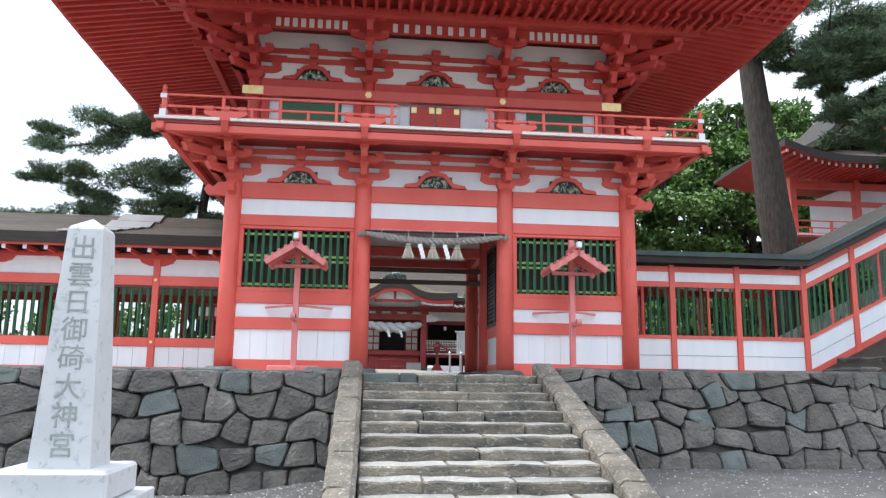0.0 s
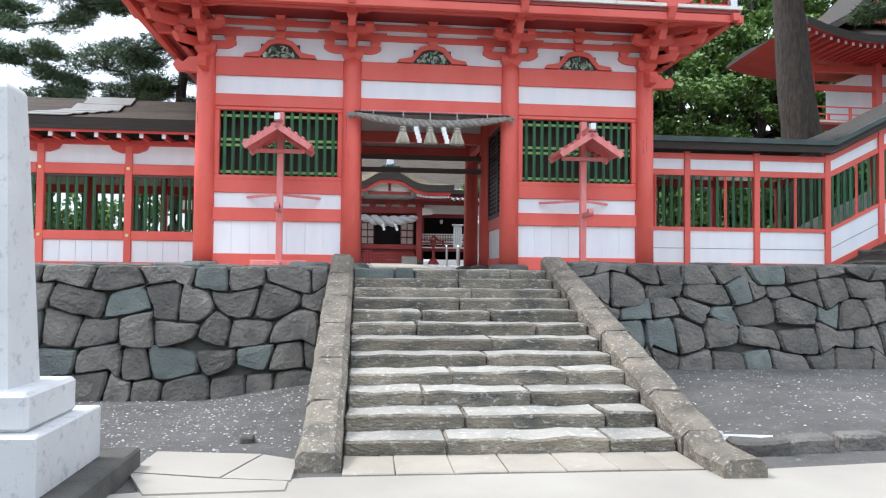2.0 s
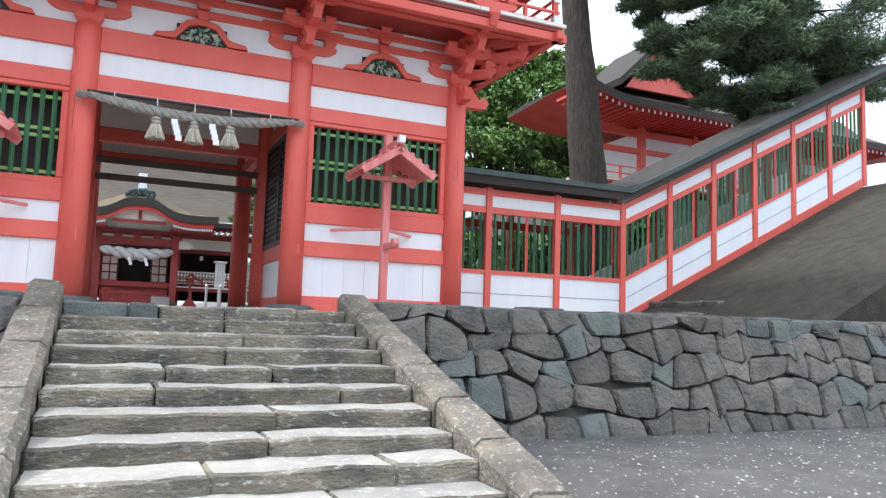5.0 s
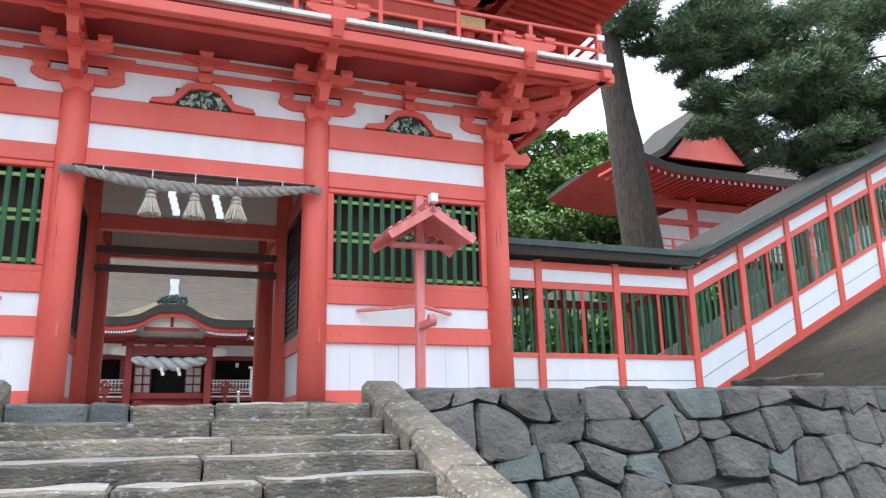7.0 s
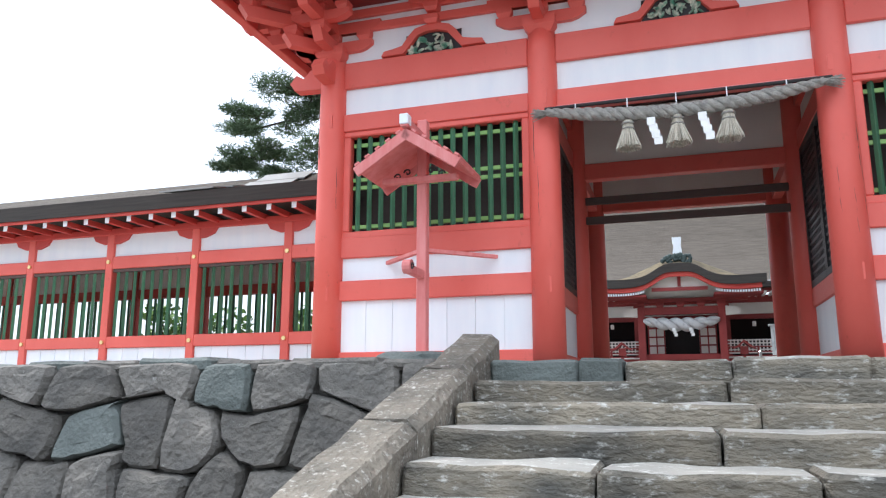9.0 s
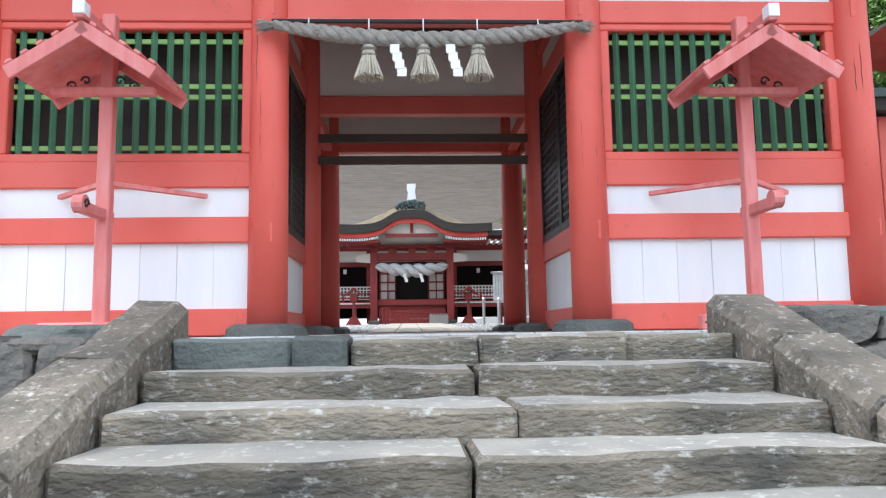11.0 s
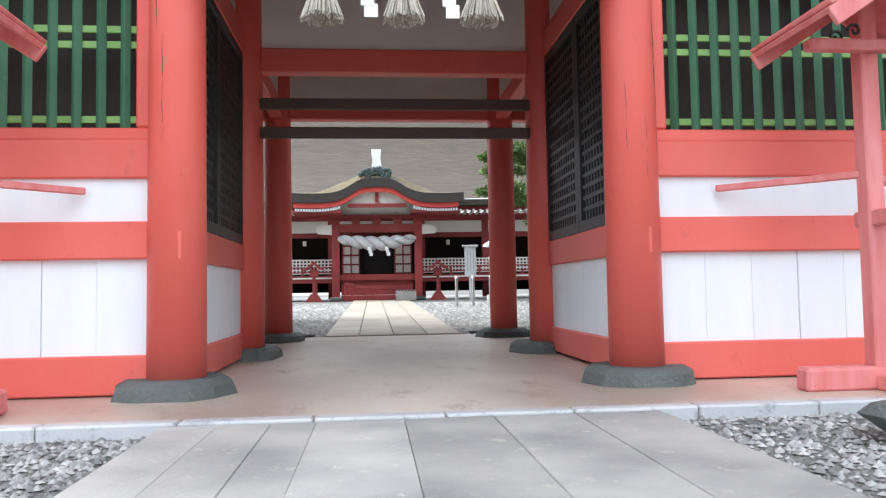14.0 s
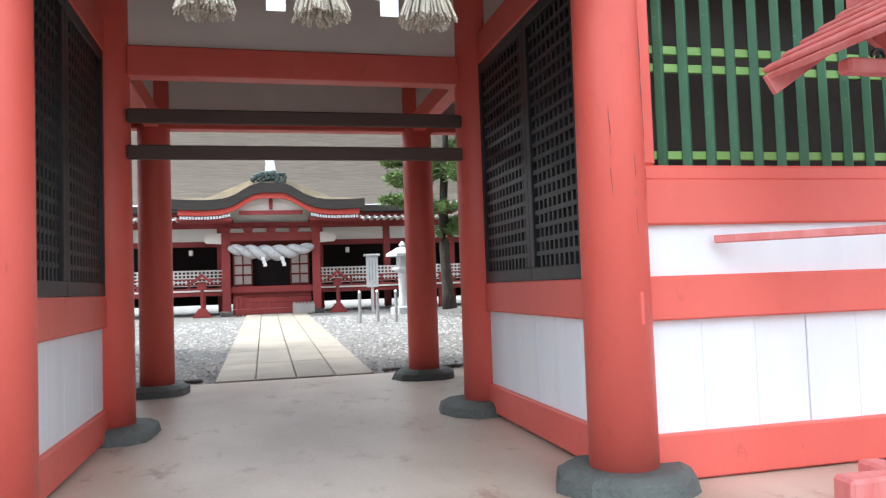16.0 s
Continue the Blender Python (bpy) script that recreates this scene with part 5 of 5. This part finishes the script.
for j in range(17):
    for s in (-1, 1):
        u = s * (1.55 + 1.75 * j / 16)
        bx(bm, HC + u - 0.035, HC + u + 0.035, 42.5, 42.56, gable_z(u) - 0.30, gable_z(u) - 0.19)
part("white_rafter_end_row", bm, WHITE, hall)["kind"] = "stuff"
for s in (-1, 1):
    part("eave_rafter_board", box(HC + s * 2.45 - 1.0, HC + s * 2.45 + 1.0, 42.58, 43.8, 5.86, 5.97), RED_DIM, hall)
bm = bmesh.new()
bx(bm, HC - 0.07, HC + 0.07, 42.72, 42.8, 6.3, 6.75)
bx(bm, HC - 1.2, HC + 1.2, 42.72, 42.8, 6.1, 6.26)
part("gable_strut", bm, RED_DIM, hall)
part("gable_panel", box(HC - 1.2, HC + 1.2, 42.82, 42.86, 6.1, 6.85, 0), CREAM, hall)
bm = bmesh.new()
r2 = random.Random(3)
for k in range(40):
    a = math.pi * k / 39
    q = r2.uniform(0.35, 1)
    bmesh.ops.create_icosphere(bm, subdivisions=1, radius=0.11, matrix=Matrix.Translation((HC + 0.72 * math.cos(a) * q, 42.5, 7.32 + 0.42 * math.sin(a) * q)))
part("ridge_ornament", bm, COPPER, hall, "dark carved ridge-end ornament")
bm = bmesh.new()
prism(bm, [(HC - 0.2, 7.75), (HC + 0.22, 7.75), (HC + 0.16, 8.2), (HC + 0.2, 8.5), (HC - 0.2, 8.5), (HC - 0.14, 8.2)], 42.55, 43.6)
part("white_ridge_cap", bm, WHITE, hall, "white ridge cap")
for s in (-1, 1):
    x0 = HC + s * 1.18
    d = part("door_panel", box(x0 - 0.40, x0 + 0.40, PY + 2.0, PY + 2.06, 3.40, 4.75, 0), CREAM, hall, "red-barred white sliding door")
    for k in range(4):
        part("door_bar", box(x0 - 0.40, x0 + 0.40, PY + 1.96, PY + 1.995, 3.40 + 0.42 * k, 3.47 + 0.42 * k, 0), RED_DIM, d)
    for k in (-1, 0, 1):
        part("door_stile", box(x0 + k * 0.37 - 0.03, x0 + k * 0.37 + 0.03, PY + 1.95, PY + 1.958, 3.40, 4.75, 0), RED_DIM, d)
# black sheet in the door opening, painted as the shade inside
part("doorway", box(HC - 0.78, HC + 0.78, PY + 2.1, PY + 2.15, 3.4, 4.8, 0), VOID, hall, "black sheet for the unlit doorway")
part("lintel", box(HC - 1.6, HC + 1.6, PY + 1.9, PY + 2.1, 4.76, 5.1), RED_DIM, hall)
part("porch_floor", box(HC - 1.7, HC + 1.7, PY + 0.25, PY + 2.5, 3.1, 3.36, 0.01), RED_DIM, hall)
for k in range(4):
    part("porch_step", box(HC - 1.55, HC + 1.55, PY + 0.05 + 0.12 * k, PY + 0.5, 2.25 + 0.22 * k, 2.46 + 0.22 * k, 0.01), RED_DIM, hall)
# heavy rope of the porch
rope2 = thing("straw_rope", "very thick twisted pale straw rope on the hall porch", "rope")
rope2.matrix_basis = pose(0, 0, -0.36)
bm = bmesh.new()
for ph in (0, math.pi):
    pts, rad = [], []
    for k in range(49):
        t = k / 48
        th = 0.35 + 0.65 * math.sin(math.pi * t) ** 0.6
        a = ph + t * 19
        pts.append((HC - 1.65 + 3.3 * t, PY - 0.25 + 0.15 * th * math.cos(a), 4.88 - 0.22 * math.sin(math.pi * t) + 0.15 * th * math.sin(a)))
        rad.append(0.19 * th)
    tube(bm, pts, rad, 9)
part("cord", bm, GRANITE, rope2, smooth=True)
for xo in (-0.35, 0.38):
    bm = bmesh.new()
    for k in range(3):
        bx(bm, HC + xo - 0.06 + 0.04 * k, HC + xo + 0.08 + 0.04 * k, PY - 0.5, PY - 0.49, 4.36 - 0.12 * k, 4.5 - 0.12 * k)
    part("paper_strip", bm, PAPER, rope2)

# before the hall: box, small fences, red lamps on stands, sign, posts, stone lantern
box_ob = thing("offering_box", "grey wooden offering box before the porch", "box")
box_ob.matrix_basis = pose(0.85, 0, -0.36)
part("body", box(1.2, 2.05, 43.1, 43.6, 2.22, 2.62, 0.02), STEEL, box_ob)
for k in range(6):
    part("slat", box(1.24 + 0.14 * k, 1.30 + 0.14 * k, 43.08, 43.62, 2.62, 2.68, 0.005), STEEL, box_ob)
for x0, x1, h in ((-0.5, -0.15, 0.75), (0.0, 0.75, 0.6)):
    f = thing("low_fence", "low red wooden fence before the porch", "fence")
    f.matrix_basis = pose(0.4, 0, -0.36)
    part("rail", box(x0, x1, 43.2, 43.26, 2.22 + h - 0.08, 2.22 + h), RED_DIM, f)
    part("rail", box(x0, x1, 43.2, 43.26, 2.4, 2.46), RED_DIM, f)
    for x in (x0 + 0.03, (x0 + x1) / 2, x1 - 0.03):
        part("post", box(x - 0.03, x + 0.03, 43.19, 43.27, 2.2, 2.22 + h), RED_DIM, f)
lampstand = thing("lamp_stand", "red wooden lamp stand with a little curved roof", "lamp", "lamp stands before the hall")
part("pole", box(-0.06, 0.06, -0.06, 0.06, 0, 1.3), RED_DIM, lampstand)
bm = bmesh.new()
prism(bm, [(-0.5, 1.28), (-0.25, 1.36), (0, 1.58), (0.25, 1.36), (0.5, 1.28), (0.25, 1.46), (0, 1.68), (-0.25, 1.46)], -0.35, 0.35)
part("roof", bm, RED_DIM, lampstand)
part("lamp_box", box(-0.16, 0.16, -0.16, 0.16, 1.06, 1.36, 0.01), RED_DIM, lampstand)
bm = bmesh.new()
prism(bm, [(-0.35, 0), (0.35, 0), (0.12, 0.35), (-0.12, 0.35)], -0.2, 0.2)
part("foot", bm, RED_DIM, lampstand)
lampstand.matrix_basis = pose(HC - 2.65, 43.4, HG)
copy_thing(lampstand, pose(HC + 2.55, 43.4, HG))
sign = thing("notice_board", "pale grey wooden notice board on a post with roof cap", "sign")
sign.matrix_basis = pose(0.22, 0, -0.5)
part("post", box(4.78, 4.88, 42.0, 42.1, 2.15, 3.5), GRANITE, sign)
part("board", box(4.6, 5.06, 41.95, 41.995, 3.3, 4.5, 0.01), GRANITE, sign)
part("cap", box(4.52, 5.14, 41.88, 42.1, 4.5, 4.58, 0.01), STEEL, sign)
for k in range(3):
    part("writing", box(4.70 + 0.12 * k, 4.73 + 0.12 * k, 41.944, 41.949, 3.5 + 0.05 * k, 4.35, 0), INK, sign)
for x, y in ((3.8, 36.0), (4.4, 36.4), (4.9, 35.9)):
    bol = thing("bollard", "thin stainless steel rope post in gravel", "bollard", "rope posts in the courtyard")
    bm = bmesh.new()
    tube(bm, [(x, y, court_z(y)), (x, y, court_z(y) + 0.95)], 0.05, 10)
    part("pole", bm, STEEL, bol)
    bm = bmesh.new()
    tube(bm, [(x, y, court_z(y) + 0.95), (x, y, court_z(y) + 1.0)], [0.06, 0.02], 10)
    part("cap", bm, STEEL, bol)


def stone_lantern(x, y):
    g = court_z(y)
    ob = thing("stone_lantern", "pale grey stone lantern on a round pillar", "lantern", "stone lanterns of the courtyard")
    for name, prof in (("base", ((0, 0.5), (0.25, 0.5), (0.3, 0.36))), ("pillar", ((0.3, 0.2), (0.9, 0.17), (1.5, 0.2))), ("platform", ((1.5, 0.22), (1.62, 0.42), (1.72, 0.42))), ("fire_box", ((1.72, 0.24), (2.1, 0.24))), ("cap", ((2.1, 0.62), (2.2, 0.6), (2.42, 0.2))), ("jewel", ((2.42, 0.08), (2.52, 0.14), (2.66, 0.02)))):
        bm = bmesh.new()
        tube(bm, [(x, y, g + z) for z, _ in prof], [r for _, r in prof], 6 if name in ("platform", "fire_box", "cap", "base") else 12)
        part(name, bm, GRANITE, ob)


stone_lantern(5.9, 40.0)
stone_lantern(-4.2, 40.0)

# side building at the courtyard's edge, seen past the rear columns
annex = thing("side_building", "small vermilion building with bark roof beside the courtyard", "building")
part("wall", box(9.2, 15, 36, 42, 1.6, 5.0, 0.02), CREAM, annex)
for x in (9.15, 12.0, 14.95):
    part("post", box(x - 0.12, x + 0.12, 35.85, 36.05, 1.6, 5.1), RED, annex)
bm = bmesh.new()
prism(bm, [(8.0, 5.1), (8.0, 5.4), (12.0, 7.6), (16.2, 5.4), (16.2, 5.1), (12.0, 6.6)], 34.8, 43)
part("roof", bm, THATCH, annex)
part("eave_board", box(8.05, 8.15, 34.9, 42.9, 4.98, 5.1), RED, annex)

# ---- hill shrine to the right ----
hill = thing("hill_shrine", "vermilion and white shrine hall on the hillside with dark curved roof", "building")
HX, HYY, HZ = 20.6, 34.0, 8.4
part("terrace_wall", box(HX - 1.5, HX + 22, HYY - 2.4, HYY + 10, 0.5, HZ - 0.7, 0), STONE, hill)
part("wall", box(HX + 3.5, HX + 18, HYY, HYY + 4, HZ, HZ + 3.00, 0.02), WHITE, hill)
for k in range(6):
    x = HX + 0.1 + k * 3.4
    part("post", box(x - 0.16, x + 0.16, HYY - 0.14, HYY + 0.18, HZ - 1.0, HZ + 3.20), RED, hill)
for z0, z1 in ((HZ + 1.80, HZ + 2.05), (HZ + 2.65, HZ + 3.00), (HZ + 0.0, HZ + 0.2)):
    part("beam", box(HX, HX + 18, HYY - 0.1, HYY + 0.16, z0, z1), RED, hill)
part("veranda", box(HX - 1.0, HX + 18, HYY - 1.4, HYY, HZ - 0.12, HZ), RED, hill)
part("veranda_edge", box(HX - 1.05, HX + 18, HYY - 1.45, HYY - 1.405, HZ - 0.02, HZ + 0.06, 0), CREAM, hill)
railing(hill, (HX - 0.9, HYY - 1.3), (HX + 16, HYY - 1.3), HZ + 0.06, h=0.62, n=16, material=RED, post=0.1)
for k in range(6):
    part("floor_post", box(HX - 0.8 + 3.2 * k, HX - 0.6 + 3.2 * k, HYY - 1.3, HYY - 1.1, HZ - 1.0, HZ - 0.12), RED, hill)
bm = bmesh.new()
rings = []
for k in range(25):
    x = HX - 1.7 + 23 * k / 24
    up = 0.7 * max(0, 1 - (x - HX + 1.7) / 3.2) ** 2
    rings.append([bm.verts.new((x, y, (z if i in (0, 1, 7, 8) else HZ + 3.62 + (z - HZ - 3.62) * min(1, 0.08 + (x - HX + 1.7) / 5.0)) + (up if i in (0, 1, 8) else up * 0.7))) for i, (y, z) in enumerate(((HYY - 2.7, HZ + 3.25), (HYY - 2.7, HZ + 3.62), (HYY - 1.0, HZ + 4.25), (HYY + 1.4, HZ + 5.50), (HYY + 2.6, HZ + 6.60), (HYY + 3.6, HZ + 5.50), (HYY + 4.6, HZ + 3.90), (HYY + 4.6, HZ + 3.50), (HYY + 0.2, HZ + 3.50)))])
for p, q in zip(rings, rings[1:]):
    for i in range(9):
        bm.faces.new((p[i], p[(i + 1) % 9], q[(i + 1) % 9], q[i]))
bm.faces.new(rings[0])
bm.faces.new(rings[-1][::-1])
r_ob = part("roof", bm, THATCH, hill, "dark bark-shingled roof with upturned corner")
r_ob.data.materials.append(THATCH_EDGE)
r_ob.data.materials.append(RED_DEEP)
for p in r_ob.data.polygons:
    if p.normal.z < -0.2:
        p.material_index = 2
    elif abs(p.normal.y) > 0.9 or abs(p.normal.x) > 0.9:
        p.material_index = 1
bm = bmesh.new()
bw = bmesh.new()
for j in range(60):
    x = HX - 1.5 + 0.34 * j
    up = 0.7 * max(0, 1 - (x - HX + 1.7) / 3.2) ** 2
    bx(bm, x - 0.05, x + 0.05, HYY - 2.5, HYY, HZ + 3.10 + up, HZ + 3.23 + up)
    bx(bw, x - 0.055, x + 0.055, HYY - 2.515, HYY - 2.502, HZ + 3.09 + up, HZ + 3.24 + up)
part("rafter_row", bm, RED_DEEP, hill)["kind"] = "stuff"
part("white_rafter_end_row", bw, WHITE, hill)["kind"] = "stuff"
bm = bmesh.new()
prism(bm, [(HX + 2.2, HZ + 5.0), (HX + 4.4, HZ + 7.5), (HX + 6.6, HZ + 5.0)], HYY - 0.4, HYY - 0.2)
part("gable", bm, RED, hill)
for s in (-1, 1):
    bm = bmesh.new()
    prism(bm, [(HX + 4.4, HZ + 7.6), (HX + 4.4, HZ + 8.0), (HX + 4.4 + s * 2.9, HZ + 5.2), (HX + 4.4 + s * 2.8, HZ + 4.9)], HYY - 0.9, HYY + 3.5)
    part("gable_roof", bm, THATCH_EDGE, hill)

# ---- trees ----


def blades(vs, fs, c, rx, ry, rz, n, rng, ln, wd, up=0.35):
    """Fills a flattened cloud round c with small pointed leaves or needle tufts."""
    for _ in range(n):
        while True:
            u = (rng.uniform(-1, 1), rng.uniform(-1, 1), rng.uniform(-1, 1))
            d = u[0] ** 2 + u[1] ** 2 + u[2] ** 2
            if 0.15 < d < 1:
                break
        lump = 0.75 + 0.5 * noise.noise(Vector((u[0] * 2.2 + c[0], u[1] * 2.2 + c[1], u[2] * 2.2 + c[2])))
        p = Vector((c[0] + u[0] * rx * lump, c[1] + u[1] * ry * lump, c[2] + u[2] * rz * lump))
        d = Vector((rng.gauss(0, 1) + u[0], rng.gauss(0, 1) + u[1], rng.gauss(0, 0.7) + up)).normalized() * ln * rng.uniform(0.6, 1.3)
        s = d.cross(Vector((rng.gauss(0, 1), rng.gauss(0, 1), rng.gauss(0, 1)))).normalized() * wd
        k = len(vs)
        vs += [p - s, p + s, p + d * 0.6 + s * 0.8, p + d]
        fs += [(k, k + 1, k + 2, k + 3)]


def crown(name, vs, fs, material, parent):
    me = bpy.data.meshes.new(name)
    me.from_pydata(vs, [], fs)
    me.materials.append(material)
    ob = new(name, me)
    ob.parent = parent
    return ob


def pine(label, base, lean, height, r, pads, seed, needle=(0.20, 0.016), per=900, green=NEEDLE):
    """A pine: bent tapered trunk, limbs to each pad of needles. pads: offsets from the base with their radii."""
    rng = random.Random(seed)
    tree = thing("pine_tree", label, "tree")
    bm = bmesh.new()
    spine = []
    for k in range(15):
        t = k / 14
        spine.append(Vector(base) + Vector((lean[0] * t + 0.25 * math.sin(3.1 * t + seed), lean[1] * t, height * t)))
    rad = [r * (1 - 0.6 * k / 14) * (1.25 if k == 0 else 1) for k in range(15)]
    tube(bm, spine, rad, 14)
    for v in bm.verts:
        v.co += 0.10 * r * noise.noise_vector(v.co * 3.0)
    part("trunk", bm, BARK, tree, smooth=True)
    vs, fs = [], []
    bm = bmesh.new()
    more = [(dx + rng.uniform(-1.1, 1.1) * w, dy + rng.uniform(-0.8, 0.8) * w, dz + rng.uniform(-0.55, 0.55) * w, w * 0.8) for dx, dy, dz, w in pads]
    joints = [(p, q) for p, q in zip(spine[4:], rad[4:])]
    order = sorted(pads + more, key=lambda o: math.hypot(o[0] - lean[0] * o[2] / height, o[1]))
    for dx, dy, dz, w in order:
        c = Vector(base) + Vector((dx, dy, dz))
        s, thick = min(joints, key=lambda o: (o[0] - c).length)
        thick = min(0.22, thick * 0.6)
        joints.append((c, thick * 0.7))
        m = (s + c) / 2 + Vector((0, 0, 0.1 * (c - s).length)) + noise.noise_vector(c * 0.9) * 0.16 * (c - s).length
        q1 = (s + m) / 2 + noise.noise_vector(c * 1.7) * 0.07 * (c - s).length
        tube(bm, [s, q1, m, c], [thick, thick * 0.85, thick * 0.75, thick * 0.6], 7)
        for q in range(5):
            o = Vector((rng.uniform(-0.75, 0.75) * w, rng.uniform(-0.75, 0.75) * w, rng.uniform(-0.12, 0.22) * w))
            tube(bm, [m.lerp(c, 0.6), c + o * 0.6, c + o], [0.04, 0.025, 0.012], 5)
            blades(vs, fs, c + o, w * rng.uniform(0.45, 0.75), w * rng.uniform(0.45, 0.75), w * rng.uniform(0.16, 0.32), per // 4, rng, *needle)
    part("limb", bm, BARK, tree)
    crown("crown", vs, fs, green, tree)
    return tree


r2 = random.Random(77)
pads = [(-5.8, 0, 5.9, 1.5), (-4.2, 0.5, 6.4, 1.3), (-2.6, -0.5, 7.4, 1.5), (-0.9, 0, 8.2, 1.7), (0.6, 0.3, 7.2, 1.5), (-4.8, 0.4, 9.0, 1.5), (-3.2, -0.3, 9.7, 1.6), (-1.6, 0.6, 10.1, 1.6), (-0.3, 0, 9.4, 1.4), (0.9, 0, 9.6, 1.5), (1.4, 0.3, 6.0, 1.1), (-2.2, 0, 5.7, 1.3), (0.3, 0, 5.6, 1.2), (-5.2, -0.5, 7.7, 1.2), (-1.2, 0.2, 6.7, 1.2), (2.0, 0, 8.2, 1.3)]
pine("dark green pine with layered crown behind the corridor", (-7.2, 30.0, 1.5), (0.7, 0.0), 10.5, 0.28, pads, 3, (0.20, 0.016), 2600)
pads = [(2.2, -1.5, 9.2, 1.6), (4.0, -1.0, 8.4, 1.8), (5.8, -2.0, 8.8, 2.0), (7.6, -1.0, 9.2, 2.2), (3.4, -2.2, 10.6, 1.8), (5.2, -1.6, 11.2, 2.0), (7.4, -2.2, 11.4, 2.2), (1.2, -1.0, 12.0, 1.8), (9.6, -1.5, 10.0, 2.4), (9.0, -2, 12.4, 2.4), (3.0, 0.6, 12.4, 2.0), (5.6, -1.4, 7.2, 1.2), (11.2, -1, 8.6, 2.0), (4.8, -2.2, 9.8, 1.3), (-1.5, 0.4, 13.2, 1.7), (0.5, 0.5, 14.0, 1.8), (6.4, -1.0, 13.2, 2.2), (2.2, -2.0, 7.4, 1.3), (3.4, -2.5, 6.7, 1.4), (4.6, -2.0, 7.0, 1.5), (6.2, -2.2, 7.4, 1.6), (1.3, -1.5, 8.4, 1.1), (0.9, -0.8, 9.7, 1.0), (1.8, -1.0, 10.3, 1.2), (1.2, -0.6, 11.2, 1.2), (2.7, -1.2, 11.0, 1.3), (7.8, -2.0, 8.0, 1.8), (3.0, -2.5, 8.4, 1.4)]
pine("old pine with thick leaning trunk beside the climbing corridor", (15.4, 25.0, 2.6), (-2.0, 0.3), 14.5, 0.72, pads, 11, (0.24, 0.018), 3800)
pads = [(-1.4, 0, 4.3, 0.9), (-0.6, 0.4, 5.1, 1.0), (0.5, -0.3, 4.6, 1.1), (1.3, 0, 3.6, 1.0), (-1.0, -0.5, 3.3, 0.9), (0.2, 0, 2.6, 1.0), (1.0, 0.6, 5.6, 1.0), (-2.0, -1.2, 7.4, 0.8), (-1.0, -1, 7.8, 0.9), (0.2, -0.8, 8.0, 1.2), (1.6, -0.2, 7.2, 1.2)]
pine("bright green garden pine in the courtyard", (7.2, 37.5, 2.0), (-0.3, 0.0), 7.6, 0.2, pads, 23, (0.2, 0.02), 1800, NEEDLE_BRIGHT)


def broadleaf(label, x, y, z, h, w, seed, n=2600):
    rng = random.Random(seed)
    tree = thing("tree", label, "tree", "trees on the hillside")
    bm = bmesh.new()
    tube(bm, [(x, y, min(z - 1, ground_z(x, y) - 0.2)), (x + 0.2, y, z + h * 0.4), (x - 0.1, y, z + h * 0.8)], [0.3, 0.2, 0.06], 8)
    vs, fs = [], []
    for _ in range(16):
        a, q = rng.uniform(0, 6.283), rng.uniform(0.15, 0.95)
        c = Vector((x + w * q * math.cos(a), y + w * q * math.sin(a), z + h * rng.uniform(0.25, 1.0) * (1 - 0.25 * q)))
        tube(bm, [(x, y, z + h * 0.35), c], [0.09, 0.02], 5)
        s = w * rng.uniform(0.30, 0.5)
        blades(vs, fs, c, s, s, s * 0.75, n // 16, rng, 0.30, 0.11, 0.1)
    part("trunk", bm, BARK, tree)
    crown("crown", vs, fs, LEAF, tree)


r2 = random.Random(6)
for k in range(36):
    u = k % 12
    deep = k // 12
    broadleaf("leafy green tree on the wooded hillside", 13.0 + 2.2 * u + r2.uniform(-0.6, 0.6), 44.5 + 5 * deep + r2.uniform(-1.5, 1.5), 5.8 + 0.25 * u + 4.3 * deep, r2.uniform(6.5, 8.5), r2.uniform(2.4, 3.0), 100 + k, 4200)
for k in range(7):
    broadleaf("leafy shrub behind the side corridor", 8.0 + 1.9 * k, 28.5 + r2.uniform(-1, 1.5), 0.9 + 0.3 * k, r2.uniform(3.0, 4.2), 1.7, 200 + k, 1800)
for k in range(5):
    broadleaf("dark leafy tree behind the courtyard", -22 + 2.6 * k, 40 + r2.uniform(-2, 2), 1.2, r2.uniform(3.6, 4.6), 2.2, 300 + k, 1600)
